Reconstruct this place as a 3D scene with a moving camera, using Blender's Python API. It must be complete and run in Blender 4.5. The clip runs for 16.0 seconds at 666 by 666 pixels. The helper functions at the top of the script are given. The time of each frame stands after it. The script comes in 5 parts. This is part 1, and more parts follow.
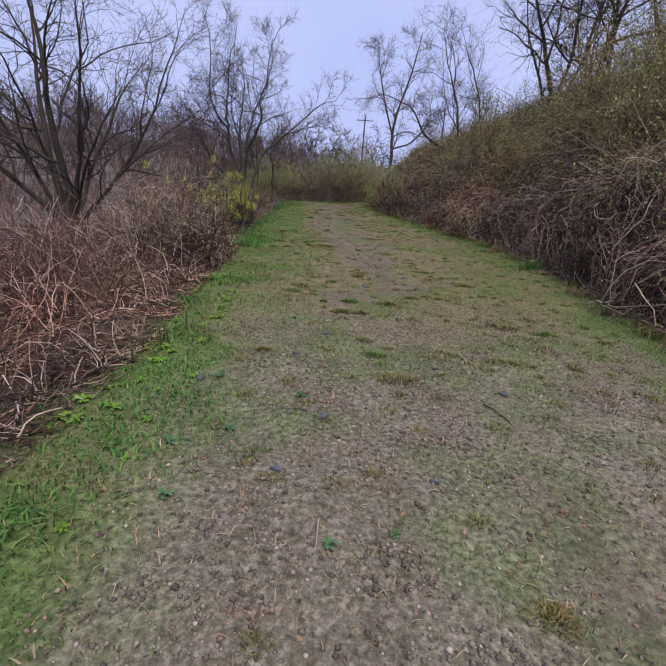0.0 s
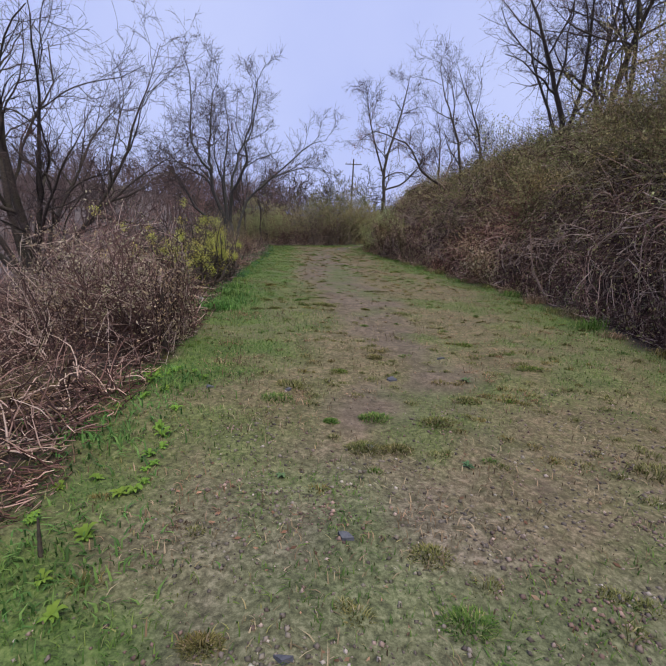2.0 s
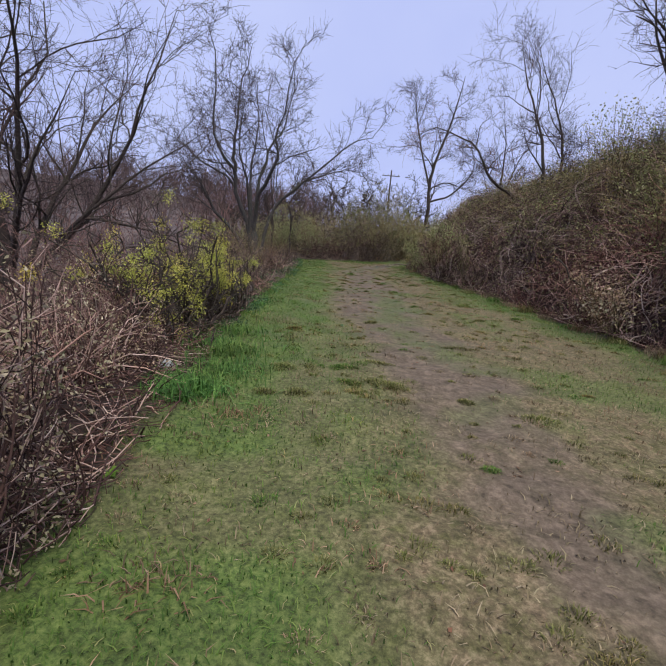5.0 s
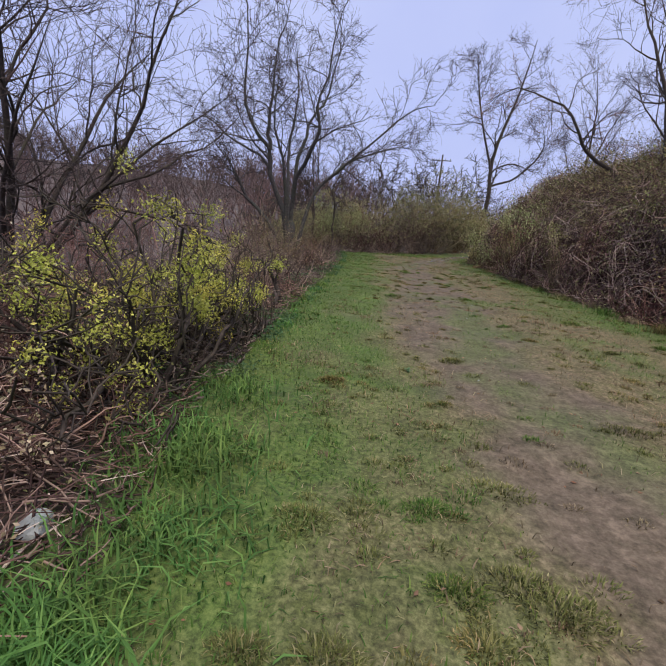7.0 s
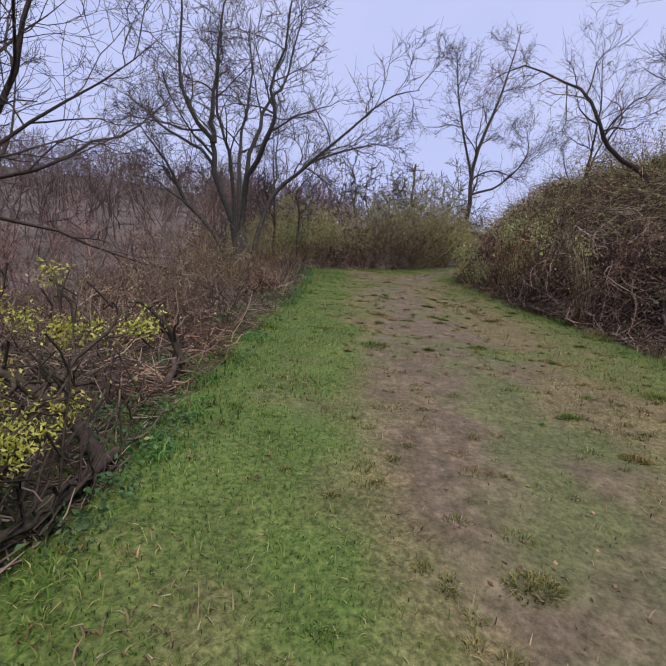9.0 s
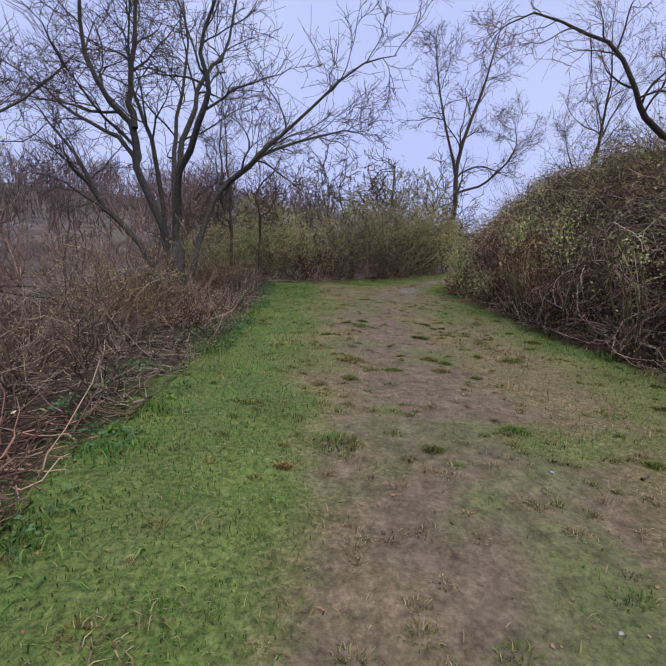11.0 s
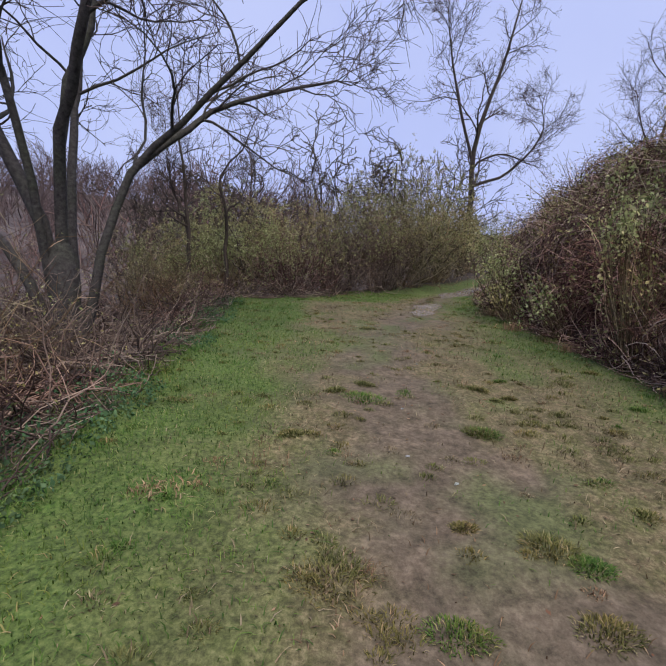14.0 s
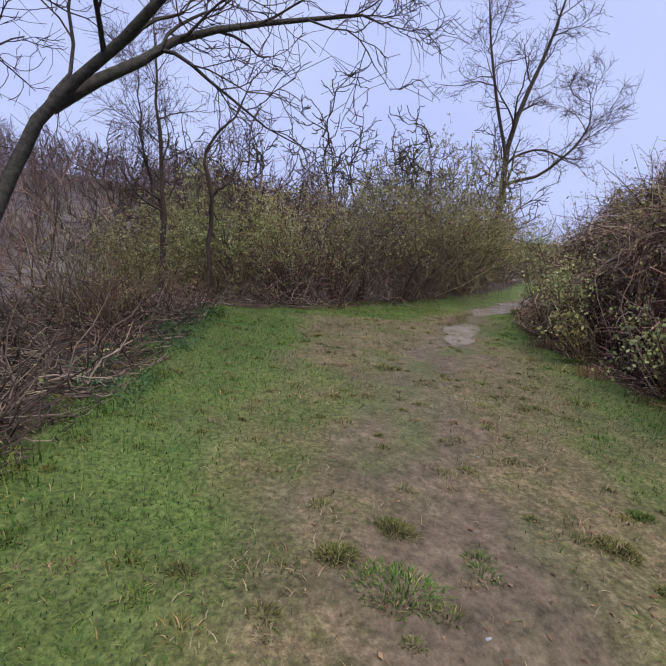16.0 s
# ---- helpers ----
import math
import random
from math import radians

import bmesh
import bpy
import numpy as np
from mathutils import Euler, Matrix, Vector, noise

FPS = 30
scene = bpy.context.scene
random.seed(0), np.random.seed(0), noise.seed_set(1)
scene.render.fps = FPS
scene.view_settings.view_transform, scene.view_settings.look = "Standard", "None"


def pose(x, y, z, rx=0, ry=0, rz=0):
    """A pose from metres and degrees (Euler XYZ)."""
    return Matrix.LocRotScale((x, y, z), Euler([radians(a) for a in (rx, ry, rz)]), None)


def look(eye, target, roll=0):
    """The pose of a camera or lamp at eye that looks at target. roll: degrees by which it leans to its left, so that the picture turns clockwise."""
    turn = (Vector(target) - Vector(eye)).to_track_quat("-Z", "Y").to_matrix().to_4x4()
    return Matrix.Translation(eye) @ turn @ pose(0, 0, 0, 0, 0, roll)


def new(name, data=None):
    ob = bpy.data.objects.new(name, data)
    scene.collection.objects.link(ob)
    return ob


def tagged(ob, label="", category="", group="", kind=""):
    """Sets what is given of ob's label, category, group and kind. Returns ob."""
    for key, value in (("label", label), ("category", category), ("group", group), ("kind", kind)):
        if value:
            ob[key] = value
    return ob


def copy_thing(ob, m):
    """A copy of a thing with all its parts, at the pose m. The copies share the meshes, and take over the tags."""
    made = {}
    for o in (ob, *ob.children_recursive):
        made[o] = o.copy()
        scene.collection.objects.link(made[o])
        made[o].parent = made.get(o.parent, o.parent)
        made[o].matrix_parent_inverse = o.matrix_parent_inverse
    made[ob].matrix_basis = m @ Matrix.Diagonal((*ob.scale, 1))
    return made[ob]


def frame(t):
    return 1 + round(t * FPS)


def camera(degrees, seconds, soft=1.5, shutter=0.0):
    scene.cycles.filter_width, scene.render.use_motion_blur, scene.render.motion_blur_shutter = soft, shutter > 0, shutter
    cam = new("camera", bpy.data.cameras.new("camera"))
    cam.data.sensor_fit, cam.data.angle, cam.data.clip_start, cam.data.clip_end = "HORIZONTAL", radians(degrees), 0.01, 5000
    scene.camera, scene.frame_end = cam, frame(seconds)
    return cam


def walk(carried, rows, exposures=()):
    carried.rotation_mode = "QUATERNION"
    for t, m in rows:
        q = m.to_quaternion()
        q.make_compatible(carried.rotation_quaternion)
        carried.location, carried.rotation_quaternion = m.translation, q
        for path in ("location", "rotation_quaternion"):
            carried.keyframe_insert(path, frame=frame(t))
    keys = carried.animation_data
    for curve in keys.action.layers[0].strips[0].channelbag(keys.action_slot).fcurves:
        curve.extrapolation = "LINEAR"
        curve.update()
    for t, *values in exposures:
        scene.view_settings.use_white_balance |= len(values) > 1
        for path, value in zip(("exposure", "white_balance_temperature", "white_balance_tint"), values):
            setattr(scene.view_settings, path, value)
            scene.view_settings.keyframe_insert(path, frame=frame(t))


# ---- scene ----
# ---- camera and walk ----
cam = camera(73.8, 16.0, soft=1.5)
PATH = [
    (0.0, 0.000, 0.000, 1.500, 1.40, -19.20, -4.10),
    (0.5, -0.052, 0.556, 1.464, 1.90, -16.40, -5.70),
    (1.0, -0.057, 1.170, 1.490, -4.00, -14.90, -2.90),
    (1.5, -0.161, 1.747, 1.500, 4.10, -14.90, -4.80),
    (2.0, -0.198, 2.397, 1.495, 0.10, -14.10, -2.60),
    (2.5, -0.250, 3.011, 1.516, 0.60, -13.70, -3.70),
    (3.0, -0.322, 3.666, 1.495, -2.30, -12.70, -3.20),
    (3.5, -0.416, 4.280, 1.479, 0.60, -12.50, -3.20),
    (4.0, -0.525, 4.909, 1.479, 3.10, -12.50, -4.40),
    (6.5, -0.954, 7.963, 1.461, 6.10, -14.20, -3.90),
    (7.0, -1.057, 8.763, 1.448, 9.60, -14.70, -4.60),
    (7.5, -1.048, 9.613, 1.474, 5.70, -14.10, -2.40),
    (8.0, -1.144, 10.348, 1.461, 9.30, -14.10, -5.20),
    (8.5, -1.169, 11.142, 1.461, 4.10, -13.30, -2.30),
    (9.0, -1.266, 11.877, 1.474, 6.20, -13.20, -4.80),
    (9.5, -1.192, 12.603, 1.487, -0.80, -12.40, -2.30),
    (12.0, -1.102, 15.876, 1.539, 6.50, -12.30, -3.70),
    (12.5, -1.137, 16.513, 1.513, 5.50, -12.00, -4.20),
    (13.0, -1.131, 17.127, 1.500, 6.40, -12.20, -4.10),
    (13.5, -1.163, 17.725, 1.487, 6.00, -12.10, -4.20),
    (14.0, -1.127, 18.303, 1.461, 4.00, -12.10, -2.80),
    (14.5, -1.151, 18.823, 1.461, 10.00, -12.60, -3.90),
    (15.0, -1.140, 19.386, 1.474, 2.70, -12.20, -2.70),
    (15.5, -1.218, 19.927, 1.474, 6.90, -12.50, -4.80),
    (16.0, -1.307, 20.584, 1.461, 5.40, -12.60, -5.60),
]
walk(cam, [(t, pose(x, y, z, 90 + tilt, lean, turn)) for t, x, y, z, turn, tilt, lean in PATH],
     [(0, 0.07, 6550, 10), (4, 0.06, 6550, 10), (6.5, 0.05, 6550, 10), (8, 0.1, 6900, 10), (9.5, 0.1, 6850, 10), (12, 0.06, 6400, 10), (13.5, 0.02, 6450, 10), (14, 0.04, 6500, 10), (15, 0.11, 6500, 10), (16, 0.13, 6500, 10)])

# ---- light: a flat overcast evening sky and a weak wide sun ----
world = bpy.data.worlds.new("overcast_sky")
scene.world = world
world.use_nodes = True
wn = world.node_tree
sky = wn.nodes.new("ShaderNodeTexSky")
sky.sky_type, sky.sun_disc = "NISHITA", False
sky.sun_elevation, sky.sun_rotation = radians(60), radians(155)
sky.air_density, sky.dust_density = 1.0, 3.0
dim = wn.nodes.new("ShaderNodeVectorMath")
dim.operation = "SCALE"
dim.inputs["Scale"].default_value = 0.085
wn.links.new(sky.outputs["Color"], dim.inputs[0])
cloud = wn.nodes.new("ShaderNodeTexNoise")
cloud.inputs["Scale"].default_value = 2.2
cloud.inputs["Detail"].default_value = 4
cloud_ramp = wn.nodes.new("ShaderNodeValToRGB")
cloud_ramp.color_ramp.elements[0].position, cloud_ramp.color_ramp.elements[1].position = 0.3, 0.75
cloud_ramp.color_ramp.elements[0].color = (0.50, 0.575, 0.98, 1)
cloud_ramp.color_ramp.elements[1].color = (0.61, 0.68, 1.04, 1)
wn.links.new(cloud.outputs["Fac"], cloud_ramp.inputs["Fac"])
mixsky = wn.nodes.new("ShaderNodeMixRGB")
mixsky.inputs["Fac"].default_value = 0.88
wn.links.new(dim.outputs["Vector"], mixsky.inputs["Color1"])
wn.links.new(cloud_ramp.outputs["Color"], mixsky.inputs["Color2"])
wn.links.new(mixsky.outputs["Color"], wn.nodes["Background"].inputs["Color"])
wn.nodes["Background"].inputs["Strength"].default_value = 1.0

sun_data = bpy.data.lights.new("sun", "SUN")
sun_data.energy, sun_data.angle, sun_data.color = 3.45, radians(40), (1.0, 0.89, 0.74)
sun = new("sun", sun_data)
sun.matrix_world = look((0, 0, 30), (-6, 13, 0))

# ---- plan: edges of the mown path, heights ----
LEFT_Y = [-20, 0, 3.4, 5, 7, 9.6, 12, 15, 18, 20, 22.5, 25, 28.2, 29, 32.8, 38, 52, 90]
LEFT_X = [-1.8, -1.75, -1.6, -1.85, -1.95, -2.15, -2.6, -2.85, -3.0, -3.1, -3.25, -3.5, -4.1, -2.2, 0.4, 3.6, 9.5, 22]
RIGHT_Y = [-20, 0, 5, 7.7, 12, 14.5, 18, 22.5, 25, 26.5, 28, 30, 33, 36, 40, 52, 90]
RIGHT_X = [4.2, 4.1, 4.05, 4.35, 4.4, 4.1, 3.4, 2.6, 2.3, 2.05, 1.9, 2.1, 3.4, 5.6, 8.2, 14, 28]
MUD_Y = [-5, 4, 7, 10, 14.7, 18.6, 20.3, 22, 23.6, 25.3, 27.5, 28.3, 31, 34.8, 40, 60]
MUD_X = [1.5, 1.2, 0.9, 0.55, -0.2, -0.35, -0.55, -0.66, -0.88, -0.6, 0.12, 0.3, 1.3, 3.8, 6.5, 14]
BARE_SPOTS = [(0.25, 5.9, 0.42), (0.75, 6.4, 0.25), (-1.95, 12.05, 0.16), (-2.3, 18.0, 0.18), (-1.75, 15.2, 0.15)]
CREST_Y = [-20, 16, 22, 27, 34, 60]
CREST_H = [5.4, 5.2, 4.3, 3.0, 2.4, 2.4]


def left_edge(y):
    return np.interp(y, LEFT_Y, LEFT_X)


def right_edge(y):
    return np.interp(y, RIGHT_Y, RIGHT_X)


def value_noise(x, y, size, seed=0):
    """Smooth random values from 0 to 1 on a lattice of that size in metres."""
    x, y = np.asarray(x, float) / size, np.asarray(y, float) / size
    i, j = np.floor(x).astype(np.int64), np.floor(y).astype(np.int64)
    u, v = x - i, y - j
    u, v = u * u * (3 - 2 * u), v * v * (3 - 2 * v)

    def lattice(a, b):
        h = (a * 374761393 + b * 668265263 + seed * 974711) & 0x7FFFFFFF
        h = ((h ^ (h >> 13)) * 1274126177) & 0x7FFFFFFF
        return ((h ^ (h >> 16)) & 0xFFFF) / 65535.0

    return (lattice(i, j) * (1 - u) + lattice(i + 1, j) * u) * (1 - v) + (lattice(i, j + 1) * (1 - u) + lattice(i + 1, j + 1) * u) * v


def smooth(a, b, x):
    s = np.clip((np.asarray(x, float) - a) / (b - a), 0, 1)
    return s * s * (3 - 2 * s)


def bank_rise(up, crest):
    """Height of the bank that far beyond its foot: a steep front, then a rounded top."""
    return 1.1 * (1 - np.exp(-up / 0.28)) + crest * np.tanh(0.92 * up / crest)


def puddle_amount(x, y):
    d = np.abs(x - np.interp(y, MUD_Y, MUD_X)) + 0.5 * (value_noise(x, y, 0.5, 71) - 0.5)
    return smooth(0.75, 0.3, d) * smooth(26.6, 27.4, y) * smooth(37, 35, y)


def ground_height(x, y):
    x, y = np.asarray(x, float), np.asarray(y, float)
    up = np.maximum(x - right_edge(y) - 0.38 + 0.5 * (value_noise(x, y, 1.4, 31) - 0.5), 0)
    bank = bank_rise(up, np.interp(y, CREST_Y, CREST_H)) * (1 - smooth(60, 120, x))
    bank += 0.9 * (value_noise(x, y, 1.5, 32) - 0.5) * smooth(0.2, 1.2, up)
    drop = np.maximum(left_edge(y) - x - 0.7, 0) * (1 - smooth(34, 70, y))
    slope = -4.4 * np.tanh(0.22 * drop / 4.4)
    r = np.hypot(x + 5, y - 10)
    hill = 11 * smooth(75, 200, r) * smooth(0.1, -0.5, (x + 15) / (r + 1)) + 3 * smooth(90, 260, r)
    bumps = 0.04 * (value_noise(x, y, 0.7, 1) - 0.5) + 0.045 * (value_noise(x * 0.8, y, 0.24, 2) - 0.5)
    inside = (x > left_edge(y)) & (x < right_edge(y))
    return bank + slope + hill + bumps * np.where(inside, 1.0 - 0.85 * puddle_amount(x, y), 2.5)


def green_amount(x, y):
    le, re = left_edge(y), right_edge(y)
    strip = np.interp(y, [-20, 2, 5, 7, 11, 14, 19, 24, 28], [0.9, 0.8, 0.95, 1.3, 2.0, 1.6, 1.3, 1.35, 1.6])
    g = smooth(strip + 0.45, strip - 0.35, x - le + 0.5 * (value_noise(x, y, 0.8, 5) - 0.5))
    g = g * (1 - np.interp(y, [12, 17], [0.6, 0.25]) * smooth(0.5, 0.72, 0.6 * value_noise(x, y, 1.1, 13) + 0.4 * value_noise(x, y, 0.35, 14)))
    g = np.maximum(g, 0.75 * smooth(1.7, 0.5, re - x + 0.8 * (value_noise(x, y, 1.3, 6) - 0.5)))
    lush = np.interp(y, [7, 14], [0.35, 0.95])
    patch = smooth(0.46, 0.80, 0.6 * value_noise(x, y, 0.9, 7) + 0.4 * value_noise(x, y, 0.28, 8))
    return np.clip(np.maximum(g * (lush + (1.35 - lush) * smooth(0.2, 0.75, value_noise(x, y, 0.5, 11))), np.interp(y, [2, 6], [0.45, 0.6]) * patch) * smooth(-0.02, -0.3, x - re), 0, 1)


def mud_amount(x, y):
    wide = np.interp(y, [-5, 5, 8, 14, 19, 22, 28, 34], [-0.4, -0.15, 0.5, 0.9, 0.75, 0.68, 0.45, 0.45])
    d = np.abs(x - np.interp(y, MUD_Y, MUD_X)) + 0.7 * (value_noise(x, y, 0.6, 9) - 0.5) + 0.35 * (value_noise(x, y, 0.2, 10) - 0.5)
    m = smooth(wide + 0.25, wide - 0.3, d)
    for sx, sy, r in BARE_SPOTS:
        m = np.maximum(m, smooth(r * 1.2, r * 0.6, np.hypot(x - sx, (y - sy) * 0.8) + 0.3 * (value_noise(x, y, 0.25, 12) - 0.5)))
    return m


# ---- materials ----
def material(name, rough=0.9, spec=0.25):
    m = bpy.data.materials.new(name)
    m.use_nodes = True
    b = m.node_tree.nodes["Principled BSDF"]
    b.inputs["Roughness"].default_value = rough
    b.inputs["Specular IOR Level"].default_value = spec
    return m, m.node_tree, b


def ramp(nt, source, stops):
    r = nt.nodes.new("ShaderNodeValToRGB")
    els = r.color_ramp.elements
    while len(els) < len(stops):
        els.new(0.5)
    for e, (p, c) in zip(els, stops):
        e.position, e.color = p, (*c, 1)
    nt.links.new(source, r.inputs["Fac"])
    return r.outputs["Color"]


def noise_node(nt, size, detail=5, rough=0.6):
    g = nt.nodes.new("ShaderNodeNewGeometry")
    n = nt.nodes.new("ShaderNodeTexNoise")
    n.inputs["Scale"].default_value, n.inputs["Detail"].default_value, n.inputs["Roughness"].default_value = 1 / size, detail, rough
    nt.links.new(g.outputs["Position"], n.inputs["Vector"])
    return n.outputs["Fac"]


def mixed(nt, fac, a, b, mode="MIX"):
    m = nt.nodes.new("ShaderNodeMixRGB")
    m.blend_type = mode
    for key, v in (("Fac", fac), ("Color1", a), ("Color2", b)):
        if isinstance(v, bpy.types.NodeSocket):
            nt.links.new(v, m.inputs[key])
        elif key == "Fac":
            m.inputs[key].default_value = v
        else:
            m.inputs[key].default_value = (*v, 1)
    return m.outputs["Color"]


def math_node(nt, op, a, b):
    m = nt.nodes.new("ShaderNodeMath")
    m.operation, m.use_clamp = op, True
    for k, v in enumerate((a, b)):
        if isinstance(v, bpy.types.NodeSocket):
            nt.links.new(v, m.inputs[k])
        else:
            m.inputs[k].default_value = v
    return m.outputs[0]


def bumped(nt, bsdf, height, strength, distance):
    b = nt.nodes.new("ShaderNodeBump")
    b.inputs["Strength"].default_value, b.inputs["Distance"].default_value = strength, distance
    nt.links.new(height, b.inputs["Height"])
    nt.links.new(b.outputs["Normal"], bsdf.inputs["Normal"])


def strand_material(name, stops, rough=0.85, size=0.9, spec=0.2, thin=0.0, cool=(0.95, 1.03, 0.92)):
    """Twigs, canes, blades and leaves: each strand takes its own shade, and patches differ over metres."""
    m, nt, b = material(name, rough, spec)
    g = nt.nodes.new("ShaderNodeNewGeometry")
    shade = ramp(nt, g.outputs["Random Per Island"], stops)
    patch = ramp(nt, noise_node(nt, size, 3), [(0.3, (0.62, 0.62, 0.62)), (0.7, (1.25, 1.2, 1.15))])
    col = mixed(nt, 1.0, shade, patch, "MULTIPLY")
    hue = ramp(nt, noise_node(nt, size * 1.7, 2), [(0.36, (1.16, 0.93, 0.88)), (0.5, (1.0, 1.0, 1.0)), (0.64, cool)])
    col = mixed(nt, 1.0, col, hue, "MULTIPLY")
    nt.links.new(col, b.inputs["Base Color"])
    if thin:
        b.inputs["Subsurface Weight"].default_value = 0.0
        tr = nt.nodes.new("ShaderNodeBsdfTranslucent")
        nt.links.new(col, tr.inputs["Color"])
        mx = nt.nodes.new("ShaderNodeMixShader")
        mx.inputs["Fac"].default_value = thin
        nt.links.new(b.outputs[0], mx.inputs[1])
        nt.links.new(tr.outputs[0], mx.inputs[2])
        nt.links.new(mx.outputs[0], nt.nodes["Material Output"].inputs["Surface"])
    return m


def bark_material(name, dark, light):
    m, nt, b = material(name, 0.9, 0.2)
    col = ramp(nt, noise_node(nt, 0.05, 6, 0.7), [(0.3, dark), (0.75, light)])
    moss = ramp(nt, noise_node(nt, 0.6, 3), [(0.45, (1, 1, 1)), (0.75, (0.85, 1.0, 0.75))])
    nt.links.new(mixed(nt, 1.0, col, moss, "MULTIPLY"), b.inputs["Base Color"])
    bumped(nt, b, noise_node(nt, 0.02, 4), 0.6, 0.01)
    return m


BARK = bark_material("grey_bark", (0.026, 0.024, 0.025), (0.11, 0.103, 0.10))
BARK_DARK = bark_material("dark_bark", (0.03, 0.025, 0.022), (0.10, 0.08, 0.07))
TWIG = strand_material("grey_brown_twig", [(0, (0.030, 0.025, 0.026)), (0.6, (0.062, 0.050, 0.052)), (1, (0.115, 0.092, 0.09))])
TWIG_RED = strand_material("reddish_twig", [(0, (0.07, 0.05, 0.049)), (0.6, (0.16, 0.108, 0.10)), (1, (0.31, 0.22, 0.20))])
CANE = strand_material("bramble_cane", [(0, (0.035, 0.022, 0.021)), (0.5, (0.085, 0.05, 0.046)), (0.72, (0.22, 0.14, 0.122)), (0.88, (0.44, 0.33, 0.29)), (1, (0.66, 0.56, 0.49))], size=1.6, cool=(0.98, 0.97, 0.98))
CANE_GREY = strand_material("grey_cane", [(0, (0.095, 0.072, 0.067)), (0.5, (0.26, 0.20, 0.178)), (1, (0.56, 0.48, 0.43))], size=1.2, cool=(0.97, 0.98, 1.0))
CANE_OLIVE = strand_material("olive_vine", [(0, (0.05, 0.043, 0.027)), (0.5, (0.13, 0.108, 0.066)), (0.8, (0.30, 0.26, 0.17)), (1, (0.52, 0.46, 0.33))], size=1.2)
CANE_DULL = strand_material("dull_twig", [(0, (0.038, 0.028, 0.026)), (0.4, (0.10, 0.076, 0.068)), (0.75, (0.20, 0.16, 0.138)), (1, (0.38, 0.32, 0.27))], size=1.4, cool=(0.98, 0.98, 0.98))
STRAW = strand_material("dry_straw", [(0, (0.10, 0.08, 0.05)), (0.6, (0.21, 0.17, 0.11)), (1, (0.40, 0.34, 0.235))], size=0.6, thin=0.2)
GRASS = strand_material("green_grass", [(0, (0.046, 0.104, 0.024)), (0.5, (0.088, 0.176, 0.038)), (0.88, (0.155, 0.24, 0.062)), (1, (0.36, 0.33, 0.18))], size=0.7, thin=0.25)
GRASS_OLIVE = strand_material("olive_tussock_grass", [(0, (0.062, 0.074, 0.024)), (0.5, (0.132, 0.148, 0.050)), (0.85, (0.215, 0.22, 0.088)), (1, (0.36, 0.32, 0.19))], size=0.5, thin=0.2)
GRASS_DARK = strand_material("lush_grass", [(0, (0.046, 0.117, 0.033)), (0.6, (0.091, 0.221, 0.058)), (1, (0.169, 0.312, 0.091))], size=0.5, thin=0.25)
WEED = strand_material("weed_leaf", [(0, (0.085, 0.19, 0.03)), (0.6, (0.16, 0.30, 0.05)), (1, (0.27, 0.42, 0.09))], size=0.5, thin=0.3)
WEED_BLUE = strand_material("thistle_leaf", [(0, (0.05, 0.12, 0.06)), (1, (0.12, 0.22, 0.11))], size=0.5, thin=0.2)
BLOSSOM = strand_material("yellow_green_leaf", [(0, (0.30, 0.34, 0.06)), (0.5, (0.48, 0.52, 0.11)), (1, (0.66, 0.68, 0.22))], size=0.6, thin=0.3)
BUD = strand_material("pale_bud", [(0, (0.24, 0.22, 0.13)), (0.6, (0.38, 0.35, 0.24)), (1, (0.55, 0.51, 0.40))], size=0.8, thin=0.2)
LEAF_OLIVE = strand_material("olive_leaf", [(0, (0.13, 0.145, 0.06)), (0.6, (0.30, 0.32, 0.14)), (1, (0.52, 0.53, 0.29))], size=0.9, thin=0.25)
LEAF_FRESH = strand_material("fresh_leaf", [(0, (0.18, 0.22, 0.09)), (0.6, (0.36, 0.41, 0.19)), (1, (0.56, 0.60, 0.34))], size=0.9, thin=0.3)
LEAF_DEAD = strand_material("fallen_leaf", [(0, (0.07, 0.045, 0.03)), (0.5, (0.16, 0.10, 0.065)), (1, (0.30, 0.21, 0.14))], size=0.8)
FAR_TWIG = strand_material("far_wood", [(0, (0.07, 0.052, 0.056)), (0.6, (0.12, 0.092, 0.092)), (1, (0.19, 0.15, 0.145))], size=9)
STONE = strand_material("gravel_stone", [(0, (0.07, 0.062, 0.06)), (0.5, (0.15, 0.13, 0.118)), (0.9, (0.24, 0.21, 0.19)), (1, (0.40, 0.37, 0.34))], size=0.3)
WATER, water_nodes, water_bsdf = material("shallow_water", 0.12, 0.6)
water_nodes.links.new(ramp(water_nodes, noise_node(water_nodes, 0.3, 3), [(0.3, (0.20, 0.18, 0.16)), (0.7, (0.33, 0.30, 0.275))]), water_bsdf.inputs["Base Color"])
SLATE = bark_material("slate", (0.05, 0.055, 0.07), (0.12, 0.125, 0.15))
PALE_STONE = bark_material("pale_stone", (0.20, 0.215, 0.23), (0.42, 0.44, 0.45))
POLE_WOOD = bark_material("pole_wood", (0.06, 0.05, 0.05), (0.12, 0.10, 0.09))


